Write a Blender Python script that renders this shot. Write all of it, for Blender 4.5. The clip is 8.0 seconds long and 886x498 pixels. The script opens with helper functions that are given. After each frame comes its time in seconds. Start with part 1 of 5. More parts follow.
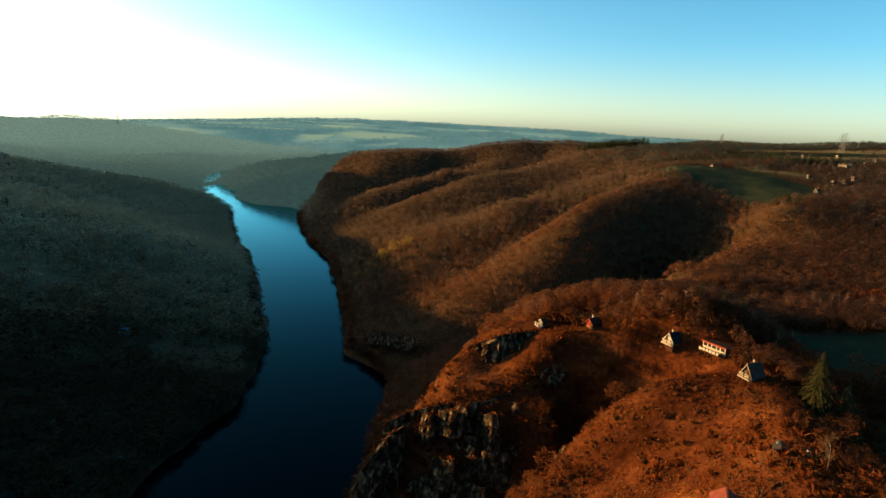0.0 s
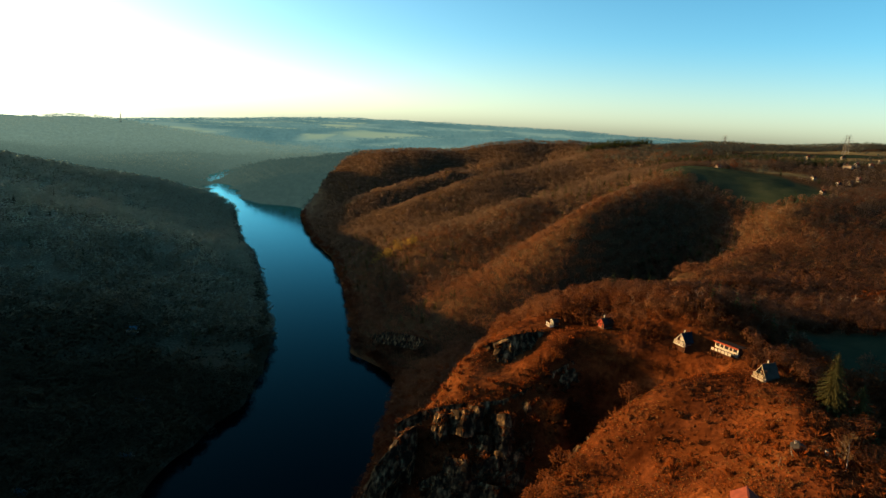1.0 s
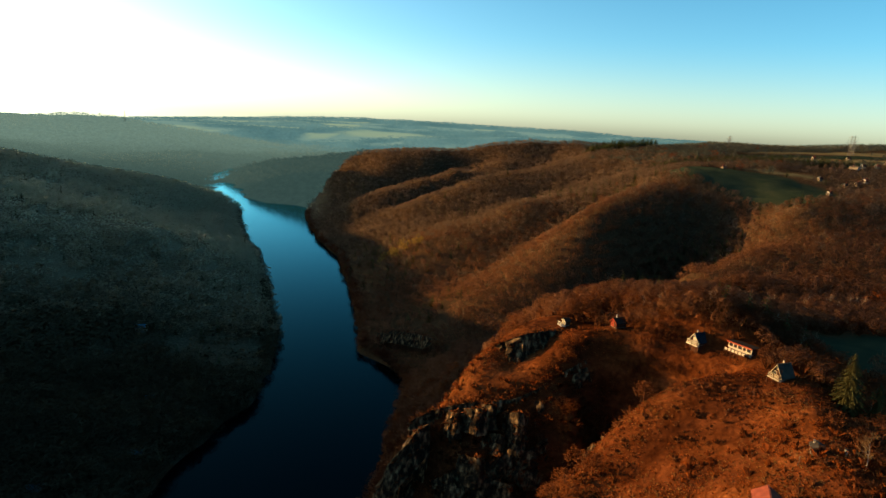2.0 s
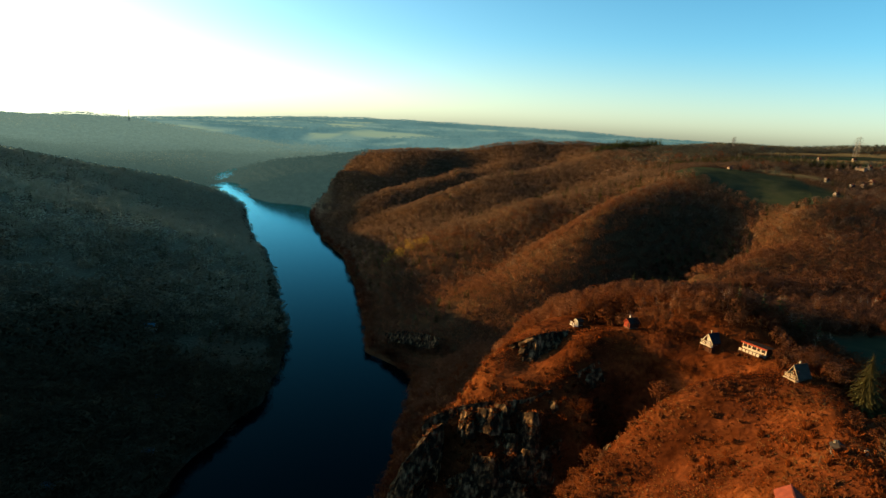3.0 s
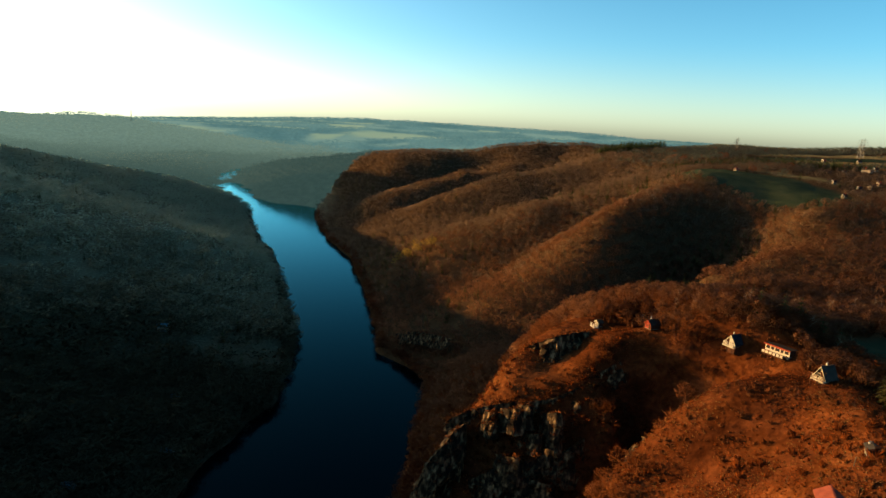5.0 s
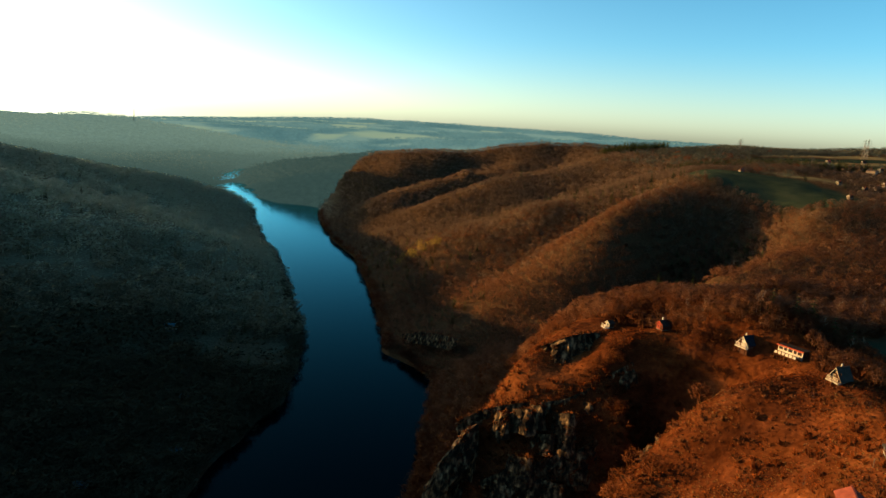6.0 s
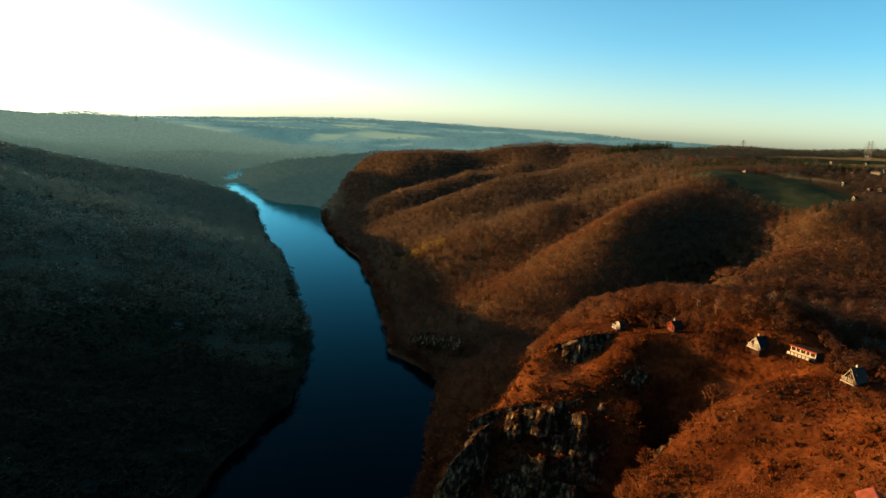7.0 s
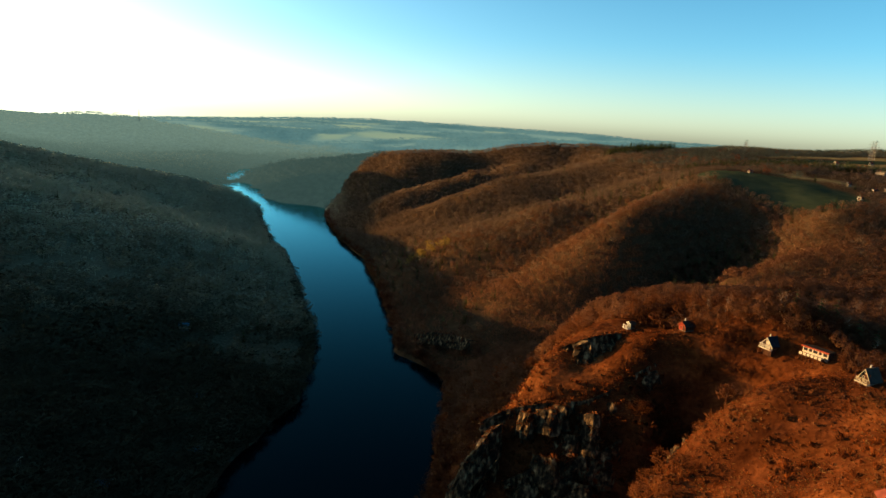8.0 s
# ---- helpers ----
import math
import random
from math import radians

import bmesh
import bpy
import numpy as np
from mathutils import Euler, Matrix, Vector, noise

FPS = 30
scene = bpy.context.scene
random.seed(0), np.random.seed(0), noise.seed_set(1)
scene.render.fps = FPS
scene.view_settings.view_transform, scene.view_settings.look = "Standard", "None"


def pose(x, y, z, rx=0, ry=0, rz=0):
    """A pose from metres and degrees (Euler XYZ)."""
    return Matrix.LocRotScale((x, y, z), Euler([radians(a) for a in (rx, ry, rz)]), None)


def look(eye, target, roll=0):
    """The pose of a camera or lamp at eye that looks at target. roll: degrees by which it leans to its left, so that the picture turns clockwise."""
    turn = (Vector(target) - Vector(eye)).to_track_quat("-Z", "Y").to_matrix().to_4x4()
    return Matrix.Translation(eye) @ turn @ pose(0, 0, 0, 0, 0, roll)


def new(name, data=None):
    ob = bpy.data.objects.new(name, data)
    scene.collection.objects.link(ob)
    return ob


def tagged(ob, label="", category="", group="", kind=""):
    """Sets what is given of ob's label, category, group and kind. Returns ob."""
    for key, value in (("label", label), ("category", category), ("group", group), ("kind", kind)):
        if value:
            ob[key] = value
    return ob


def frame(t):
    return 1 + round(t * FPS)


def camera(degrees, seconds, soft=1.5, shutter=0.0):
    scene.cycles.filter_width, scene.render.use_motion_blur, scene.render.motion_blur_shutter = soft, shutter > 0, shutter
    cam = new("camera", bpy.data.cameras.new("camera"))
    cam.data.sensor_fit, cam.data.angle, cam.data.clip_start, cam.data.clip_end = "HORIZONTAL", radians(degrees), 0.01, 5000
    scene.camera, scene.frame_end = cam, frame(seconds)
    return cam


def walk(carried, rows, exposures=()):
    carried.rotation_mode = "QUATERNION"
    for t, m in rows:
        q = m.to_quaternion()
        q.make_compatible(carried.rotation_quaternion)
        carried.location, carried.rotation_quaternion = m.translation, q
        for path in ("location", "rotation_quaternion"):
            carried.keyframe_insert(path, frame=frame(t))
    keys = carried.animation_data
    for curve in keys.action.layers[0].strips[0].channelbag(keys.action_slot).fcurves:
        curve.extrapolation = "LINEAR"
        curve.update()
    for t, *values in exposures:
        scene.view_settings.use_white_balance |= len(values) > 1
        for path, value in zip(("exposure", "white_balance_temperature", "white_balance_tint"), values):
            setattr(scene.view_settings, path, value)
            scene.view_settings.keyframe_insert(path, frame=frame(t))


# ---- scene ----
cam = camera(74.0, 8.0, soft=1.4)
EXPOSURE, KELVIN, TINT = 1.78, 6650, -24
PATH = [
    (0, (17.775, 3.146, 3.616), (17.780, 5.104, 3.209), 3.3),
    (0.5, (14.683, 2.428, 3.789), (14.687, 4.385, 3.381), 3.4),
    (1, (11.547, 1.690, 3.656), (11.549, 3.648, 3.248), 3.5),
    (1.5, (8.618, 1.123, 3.344), (8.617, 3.081, 2.935), 3.6),
    (3, (-0.801, -0.761, 2.947), (-0.812, 1.197, 2.538), 3.8),
    (3.5, (-4.054, -1.467, 2.855), (-4.068, 0.490, 2.447), 3.8),
    (4, (-7.241, -1.953, 2.930), (-7.254, 0.005, 2.522), 3.9),
    (4.5, (-10.132, -2.210, 2.826), (-10.141, -0.252, 2.419), 3.9),
    (6, (-18.749, -2.990, 2.597), (-18.763, -1.032, 2.191), 4),
    (6.5, (-21.845, -3.343, 2.443), (-21.860, -1.384, 2.037), 4),
    (7, (-24.725, -3.344, 2.223), (-24.741, -1.386, 1.818), 4.1),
    (7.5, (-27.596, -3.645, 2.077), (-27.614, -1.686, 1.672), 4.1),
    (8, (-30.283, -4.174, 2.057), (-30.303, -2.216, 1.652), 4.1),
]
walk(cam, [(t, look(eye, target, roll)) for t, eye, target, roll in PATH], [(0, EXPOSURE, KELVIN, TINT), (8, EXPOSURE, KELVIN, TINT)])

UNIT = 1.8                              # metres to one unit of the plan in which the places below are drawn

# ---- sun and sky ----
SUN_LEFT, SUN_HIGH = 72.0, 8.8          # degrees left of straight ahead, degrees above the horizon
world = bpy.data.worlds.new("sky")
scene.world = world
world.use_nodes = True
wn = world.node_tree.nodes
sky = wn.new("ShaderNodeTexSky")
sky.sky_type, sky.sun_disc = "NISHITA", False
sky.sun_elevation, sky.sun_rotation = radians(SUN_HIGH), radians(-SUN_LEFT)
sky.altitude, sky.air_density, sky.dust_density, sky.ozone_density = 0, 0.54, 1.41, 1.90
deep, warm = wn.new("ShaderNodeHueSaturation"), wn.new("ShaderNodeMix")     # a rich, slightly warm evening sky
deep.inputs["Saturation"].default_value = 1.2
warm.data_type, warm.blend_type = "RGBA", "MULTIPLY"
warm.inputs[0].default_value, warm.inputs[7].default_value = 1.0, (1.15, 1.0, 0.90, 1.0)
world.node_tree.links.new(sky.outputs[0], deep.inputs["Color"])
world.node_tree.links.new(deep.outputs[0], warm.inputs[6])
# towards the horizon the haze takes the colour out of the sky
way, axes, low, steep, grey, cream, haze = (wn.new("ShaderNode" + k) for k in ("TexCoord", "SeparateXYZ", "MapRange", "Math", "RGBToBW", "Mix", "Mix"))
low.inputs["From Max"].default_value, low.inputs["To Min"].default_value, low.inputs["To Max"].default_value = 0.15, 0.95, 0.0
steep.operation, steep.inputs[1].default_value = "POWER", 1.6
cream.data_type, cream.blend_type, cream.inputs[0].default_value, cream.inputs[7].default_value = "RGBA", "MULTIPLY", 1.0, (1.20, 1.04, 0.88, 1.0)
haze.data_type = "RGBA"
for a, b in ((way.outputs["Generated"], axes.inputs[0]), (axes.outputs["Z"], low.inputs["Value"]), (low.outputs[0], steep.inputs[0]), (steep.outputs[0], haze.inputs[0]),
             (warm.outputs[2], grey.inputs[0]), (grey.outputs[0], cream.inputs[6]), (warm.outputs[2], haze.inputs[6]), (cream.outputs[2], haze.inputs[7]), (haze.outputs[2], wn["Background"].inputs["Color"])):
    world.node_tree.links.new(a, b)
wn["Background"].inputs["Strength"].default_value = 0.116
lamp = bpy.data.lights.new("sun", "SUN")
lamp.energy, lamp.angle, lamp.color = 5.0, radians(0.6), (1.0, 0.48, 0.20)
sun = new("sun", lamp)
sun.matrix_world = look((0, 0, 0), (math.sin(radians(SUN_LEFT)), -math.cos(radians(SUN_LEFT)), -math.tan(radians(SUN_HIGH))))


# ---- materials ----
def material(name, rough=0.9, spec=0.2, metal=0.0):
    m = bpy.data.materials.new(name)
    m.use_nodes = True
    b = m.node_tree.nodes["Principled BSDF"]
    b.inputs["Roughness"].default_value = rough
    b.inputs["Specular IOR Level"].default_value = spec
    b.inputs["Metallic"].default_value = metal
    return m, m.node_tree.nodes, m.node_tree.links, b


def noise_ramp(nodes, links, scale, stops, detail=5.0, coords="Object", stretch=None):
    """A noise in metres run through a colour ramp."""
    tc = nodes.new("ShaderNodeTexCoord")
    src = tc.outputs[coords]
    if stretch:
        mp = nodes.new("ShaderNodeMapping")
        mp.inputs["Scale"].default_value = stretch
        links.new(src, mp.inputs[0])
        src = mp.outputs[0]
    nz = nodes.new("ShaderNodeTexNoise")
    nz.inputs["Scale"].default_value, nz.inputs["Detail"].default_value = scale / UNIT, detail
    links.new(src, nz.inputs["Vector"])
    return ramp(nodes, links, nz.outputs["Fac"], stops), nz


def ramp(nodes, links, fac, stops):
    r = nodes.new("ShaderNodeValToRGB")
    e = r.color_ramp.elements
    e[0].position, e[0].color = stops[0][0], (*stops[0][1], 1)
    e[1].position, e[1].color = stops[-1][0], (*stops[-1][1], 1)
    for p, c in stops[1:-1]:
        e.new(p).color = (*c, 1)
    links.new(fac, r.inputs[0])
    return r.outputs[0]


def mix(nodes, links, fac, a, b, mode="MIX"):
    m = nodes.new("ShaderNodeMix")
    m.data_type, m.blend_type = "RGBA", mode
    for sock, v in ((m.inputs[0], fac), (m.inputs[6], a), (m.inputs[7], b)):
        if isinstance(v, (int, float)):
            sock.default_value = v
        elif isinstance(v, tuple):
            sock.default_value = (*v, 1)
        else:
            links.new(v, sock)
    return m.outputs[2]


def attribute(nodes, name):
    a = nodes.new("ShaderNodeAttribute")
    a.attribute_name = name
    return a.outputs["Fac"]


def bump(nodes, links, bsdf, height, strength, distance):
    b = nodes.new("ShaderNodeBump")
    b.inputs["Strength"].default_value, b.inputs["Distance"].default_value = strength, distance * UNIT
    links.new(height, b.inputs["Height"])
    links.new(b.outputs[0], bsdf.inputs["Normal"])


def ground_material():
    m, n, l, b = material("ground_cover", 1.0, 0.0)
    big, _ = noise_ramp(n, l, 0.07, [(0.3, (0.0245, 0.00762, 0.00347)), (0.5, (0.0538, 0.0159, 0.00554)), (0.7, (0.0882, 0.0291, 0.00972))])
    fine, nz = noise_ramp(n, l, 0.75, [(0.32, (0.62, 0.58, 0.54)), (0.47, (0.88, 0.86, 0.83)), (0.56, (1.05, 1.05, 1.05)), (0.70, (1.45, 1.38, 1.28))], 10)
    drift, _ = noise_ramp(n, l, 0.16, [(0.32, (0.62, 0.60, 0.58)), (0.5, (1.0, 1.0, 1.0)), (0.68, (1.5, 1.55, 1.6))], 6, "Object", (0.45, 1.0, 1.0))
    litter = mix(n, l, 1.0, mix(n, l, 1.0, big, fine, "MULTIPLY"), drift, "MULTIPLY")
    grass, _ = noise_ramp(n, l, 0.08, [(0.3, (0.0123, 0.02, 0.0123)), (0.7, (0.0277, 0.0331, 0.0193))])
    straw, _ = noise_ramp(n, l, 0.06, [(0.3, (0.0847, 0.0655, 0.0293)), (0.7, (0.146, 0.112, 0.0508))])
    # ground on the shaded side: greyed, and paler with distance to stand for haze
    shade_floor = mix(n, l, 1.0, mix(n, l, attribute(n, "pale"), (0.060, 0.050, 0.032), (0.24, 0.19, 0.12)), fine, "MULTIPLY")
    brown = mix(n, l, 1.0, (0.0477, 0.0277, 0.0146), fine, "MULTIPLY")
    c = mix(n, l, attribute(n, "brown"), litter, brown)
    c = mix(n, l, attribute(n, "shadowed"), c, shade_floor)
    c = mix(n, l, attribute(n, "meadow"), c, grass)
    c = mix(n, l, attribute(n, "straw"), c, straw)
    l.new(c, b.inputs["Base Color"])
    bump(n, l, b, nz.outputs["Fac"], 0.8, 0.6)
    return m


def twig_material(name, dark, light, rough=0.9):
    """Thin twigs and leaves, which let part of the light through."""
    m, n, l, b = material(name, rough, 0.1)
    c = ramp(n, l, attribute(n, "tint"), [(0.0, dark), (1.0, light)])
    l.new(c, b.inputs["Base Color"])
    tr, both = n.new("ShaderNodeBsdfTranslucent"), n.new("ShaderNodeMixShader")
    l.new(c, tr.inputs["Color"])
    both.inputs[0].default_value = 0.5
    l.new(b.outputs[0], both.inputs[1])
    l.new(tr.outputs[0], both.inputs[2])
    l.new(both.outputs[0], n["Material Output"].inputs["Surface"])
    return m


def plain_material(name, dark, light, scale=1.5, rough=0.8, spec=0.3, metal=0.0, stretch=None, relief=0.0):
    m, n, l, b = material(name, rough, spec, metal)
    c, nz = noise_ramp(n, l, scale, [(0.3, dark), (0.7, light)], 6, "Object", stretch)
    l.new(c, b.inputs["Base Color"])
    if relief:
        bump(n, l, b, nz.outputs["Fac"], 0.6, relief)
    return m


def water_material():
    """Deep clear water: a dark body under a mirror that strengthens at grazing angles."""
    m, n, l, b = material("river_water", 0.9, 0.0)
    b.inputs["Base Color"].default_value = (0.0002, 0.001, 0.002, 1)
    tc = n.new("ShaderNodeTexCoord")
    nz = n.new("ShaderNodeTexNoise")
    nz.inputs["Scale"].default_value, nz.inputs["Detail"].default_value = 0.35 / UNIT, 4
    l.new(tc.outputs["Object"], nz.inputs["Vector"])
    bump(n, l, b, nz.outputs["Fac"], 0.12, 0.25)
    gloss, fresnel, both = n.new("ShaderNodeBsdfGlossy"), n.new("ShaderNodeFresnel"), n.new("ShaderNodeMixShader")
    gloss.inputs["Color"].default_value = (0.40, 0.88, 1.0, 1)
    gloss.inputs["Roughness"].default_value = 0.13
    fresnel.inputs["IOR"].default_value = 1.33
    steep = n.new("ShaderNodeMath")
    steep.operation, steep.inputs[1].default_value = "POWER", 2.0
    l.new(fresnel.outputs[0], steep.inputs[0])
    l.new(b.inputs["Normal"].links[0].from_socket, gloss.inputs["Normal"])
    gain = n.new("ShaderNodeMath")
    gain.operation, gain.inputs[1].default_value, gain.use_clamp = "MULTIPLY", 3.4, True
    l.new(steep.outputs[0], gain.inputs[0])
    l.new(gain.outputs[0], both.inputs[0])
    l.new(b.outputs[0], both.inputs[1])
    l.new(gloss.outputs[0], both.inputs[2])
    l.new(both.outputs[0], n["Material Output"].inputs["Surface"])
    return m


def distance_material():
    """Far country: the evening haze is put into its colour and a faint glow."""
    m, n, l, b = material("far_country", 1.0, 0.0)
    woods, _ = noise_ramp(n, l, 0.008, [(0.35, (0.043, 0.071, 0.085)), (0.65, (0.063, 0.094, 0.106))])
    # painted haze thins towards the nearer slopes, so their tone is darker
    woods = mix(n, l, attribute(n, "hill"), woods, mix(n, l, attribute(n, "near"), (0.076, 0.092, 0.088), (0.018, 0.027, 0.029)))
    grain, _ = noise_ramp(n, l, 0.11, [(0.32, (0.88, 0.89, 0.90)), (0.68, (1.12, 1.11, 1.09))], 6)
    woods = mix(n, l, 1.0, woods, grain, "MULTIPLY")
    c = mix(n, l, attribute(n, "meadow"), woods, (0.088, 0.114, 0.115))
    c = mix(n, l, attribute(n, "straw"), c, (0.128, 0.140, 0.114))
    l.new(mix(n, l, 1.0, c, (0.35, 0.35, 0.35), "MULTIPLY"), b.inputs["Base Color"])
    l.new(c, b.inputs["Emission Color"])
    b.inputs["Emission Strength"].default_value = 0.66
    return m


DISTANCE = distance_material()
GROUND = ground_material()
WATER_MAT = water_material()
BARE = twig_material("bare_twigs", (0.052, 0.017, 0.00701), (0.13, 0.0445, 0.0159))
# the same bare woods farther off, with the haze greyed into the twig colour
GREY_TWIGS = twig_material("haze_greyed_twigs", (0.0948, 0.0627, 0.0422), (0.149, 0.0991, 0.0667))
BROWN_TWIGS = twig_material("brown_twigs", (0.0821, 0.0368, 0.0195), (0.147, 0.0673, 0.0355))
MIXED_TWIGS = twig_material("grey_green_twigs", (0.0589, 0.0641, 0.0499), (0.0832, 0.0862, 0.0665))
# left-bank twigs in five tones, dark to pale, with the valley haze painted in
SHADE_TWIGS = [twig_material("haze_toned_twigs", (0.066 + 0.085 * k, 0.055 + 0.074 * k, 0.032 + 0.050 * k), (0.084 + 0.092 * k, 0.070 + 0.080 * k, 0.040 + 0.054 * k)) for k in range(5)]
SCRUB = twig_material("brown_scrub", (0.0636, 0.0216, 0.00832), (0.139, 0.0519, 0.02))
RUST = twig_material("rusty_leaves", (0.0823, 0.0202, 0.00665), (0.179, 0.0475, 0.0116))
PALE = twig_material("birch_twigs", (0.118, 0.0624, 0.0333), (0.194, 0.108, 0.0573))
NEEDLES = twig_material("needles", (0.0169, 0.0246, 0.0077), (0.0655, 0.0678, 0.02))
OLIVE = twig_material("olive_needles", (0.0248, 0.0244, 0.00756), (0.067, 0.06, 0.0194))
TAN_GRASS = twig_material("tan_grass", (0.0901, 0.0497, 0.0203), (0.166, 0.0963, 0.0416))
YELLOW = twig_material("yellow_leaves", (0.154, 0.108, 0.027), (0.293, 0.2, 0.0462))
BARK = plain_material("bark", (0.0462, 0.0308, 0.0216), (0.108, 0.0693, 0.0462), 4, 0.95)
BIRCH_BARK = plain_material("birch_bark", (0.123, 0.0924, 0.0678), (0.231, 0.181, 0.135), 3, 0.8, 0.3, 0, (1, 1, 4))


# ---- numeric noise and terrain ----
def lattice(ix, iy, seed):
    h = (ix * 374761393 + iy * 668265263 + seed * 1442695041) & 0x7FFFFFFF
    h = ((h ^ (h >> 13)) * 1274126177) & 0x7FFFFFFF
    return ((h ^ (h >> 16)) & 0xFFFF) / 65535.0


def value_noise(x, y, size, seed=0):
    """Smooth noise in -1..1 with lumps of the given size in metres."""
    u, v = x / size, y / size
    ix, iy = np.floor(u).astype(np.int64), np.floor(v).astype(np.int64)
    fu, fv = u - ix, v - iy
    fu, fv = fu * fu * (3 - 2 * fu), fv * fv * (3 - 2 * fv)
    a, b = lattice(ix, iy, seed), lattice(ix + 1, iy, seed)
    c, d = lattice(ix, iy + 1, seed), lattice(ix + 1, iy + 1, seed)
    return 2 * ((a * (1 - fu) + b * fu) * (1 - fv) + (c * (1 - fu) + d * fu) * fv) - 1


def smooth(a, b, x):
    k = np.clip((x - a) / (b - a), 0, 1)
    return k * k * (3 - 2 * k)


WATER = -134.9
LAND = []                               # points along ridges, gullies and banks


def course(*nodes, step=22.0, level=None):
    """A ridge, gully or bank: its nodes are joined and set out along the way."""
    for a, b in zip(nodes, nodes[1:]):
        a, b = (np.array((*p, level) if level is not None else p, float) for p in (a, b))
        span = np.hypot(*(b - a)[:2])
        count = max(1, int(span / max(step, 0.05 * np.hypot(*a[:2]))))
        for i in range(count):
            LAND.append(a + (b - a) * i / count)
    LAND.append(b)


LEFT_BANK = [(-300, 1640), (-450, 1570), (-527, 1460), (-522, 1330), (-502, 1245), (-445, 1132), (-356, 950), (-289, 822), (-256, 732), (-213, 634), (-184, 577), (-140, 470), (-116, 400),
             (-96, 347), (-87, 300), (-84, 262), (-92, 225), (-97, 205), (-97, 188), (-100, 120), (-95, 0), (-100, -200), (-130, -650)]
RIGHT_BANK = [(-260, 1560), (-410, 1500), (-478, 1420), (-480, 1330), (-462, 1228), (-402, 1104), (-367, 1028), (-320, 954), (-286, 922), (-246, 918), (-218, 905), (-203, 855), (-190, 800), (-165, 720), (-143, 658), (-104, 579), (-66, 440),
              (-50, 365), (-46, 335), (-30, 320), (-13, 292), (-15, 250), (-18, 202), (-25, 150), (-30, 80), (-30, 0), (-40, -200), (-70, -650)]
course(*LEFT_BANK, level=WATER)
course(*RIGHT_BANK, level=WATER)
course((-280, 1600), (-430, 1535), (-503, 1440), (-501, 1330), (-482, 1236), (-424, 1118), (-362, 989), (-310, 890), (-252, 845), (-226, 780), (-198, 690), (-146, 577), (-103, 455), (-83, 380), (-70, 330),
       (-50, 280), (-55, 225), (-60, 150), (-62, 60), (-65, -50), (-75, -250), (-100, -650), level=WATER - 17)

# the near spur with the huts, its crag and the gully below
course((110, -60, -44), (86, 20, -45), (72, 60, -45.5), (71, 88, -46.5), (77, 106, -47.5), (85, 121, -48.5), (87, 138, -51), (80, 150, -53.5), (74, 154, -54), (62, 168, -54), (70, 192, -53), (95, 215, -57), (140, 236, -63))
course((62, 168, -54), (46, 177, -58), (33, 174, -62), (21, 160, -70.5), (9, 160.5, -77), (3, 158, -82), (0, 155, -90), (-3, 154, -99), (-9, 153, -115), step=8)
course((46, 188, -57), (34, 190, -61), (26, 186, -64), (18.5, 180, -68), (13, 174, -71), (9, 167, -75.5), (4, 161, -79.5), step=8)
course((34, 202, -74), (24, 196, -81), (14, 188, -89), (5, 179, -98), (-5, 170, -115), step=8)
course((42, 151, -68), (28, 146, -84), (15, 143, -97), (0, 144, -110), (-10, 146, -124), step=8)
course((38, 157.5, -66.5), (26, 156.5, -70.8), (17.5, 158, -73), (10, 160, -76), (5, 162, -79), step=5)
course((38, 151.5, -75), (30, 150.5, -79), (22, 151, -82), (14, 151.5, -84.5), (5, 153.5, -88), (-2, 155, -93), step=5)
course((76, 148, -63), (67, 147.5, -78), (57, 146, -84), (48, 143, -90), (36, 139, -98), (15, 132, -110), (-8, 128, -127), step=9)
course((42, 156, -79), (50, 156.5, -79), (58, 156.5, -77), (65, 154, -75), (71, 151, -70), step=5)
course((36, 160.5, -67), (42, 162, -62.5), (47, 163, -59), (53, 163.5, -56.5), (59, 162.5, -55), (64, 161, -54.5), step=6)
course((72, 138, -57), (62, 140, -64), (50, 135, -67.5), (42, 128.5, -70), (35, 121, -73), (26, 112, -79), (14, 105, -92), step=8)
course((68, 92, -48.5), (57, 103, -60.5), (42, 116, -71.5), (25, 118, -86))
course((85, 128, -50), (73, 126, -53), (68, 114, -55.5), (62, 108, -57.5), (50, 98, -64), (36, 92, -74))
course((64, 62, -49), (52, 77, -55), (40, 84, -65), (20, 84, -84), (0, 84, -104))
course((74, 20, -55), (50, 20, -75), (15, 10, -98), (-10, 0, -120))
course((90, -100, -55), (40, -100, -85), (0, -110, -115))
course((250, 0, -60), (300, -200, -45), (260, -500, -20))
course((100, 30, -60), (92, 68, -60), (95, 96, -62), (108, 125, -62), (118, 145, -60))
# meadow behind the huts and the wooded plateau beyond it
course((112, 160, -57), (118, 172, -60), (150, 182, -62), (220, 190, -60))
course((140, 110, -62), (200, 120, -62), (320, 150, -50))
course((140, 228, -63), (190, 232, -62), (260, 240, -56), (340, 250, -48))
course((34, 214, -76), (26, 226, -88), (8, 236, -108), (-8, 240, -125), step=12)
# the wooded crest behind the huts
course((60, 205, -61), (31, 212, -72), (47, 232, -68), (69, 244, -66), (88, 252, -65), (115, 258, -64), (140, 262, -61), step=12)
course((134, 250, -64.1), (153, 248, -63.2), (171, 246, -62.9), (186, 245, -62.5), (208, 244, -61.7), step=14)
course((40, 252, -92), (66, 268, -90), (95, 282, -87), (130, 292, -80), step=14)
course((172, 330, -61), (197, 341, -57), (250, 360, -47), (330, 330, -42), (450, 330, -30))
course((134, 319, -74), (165, 300, -67), (205, 280, -61))
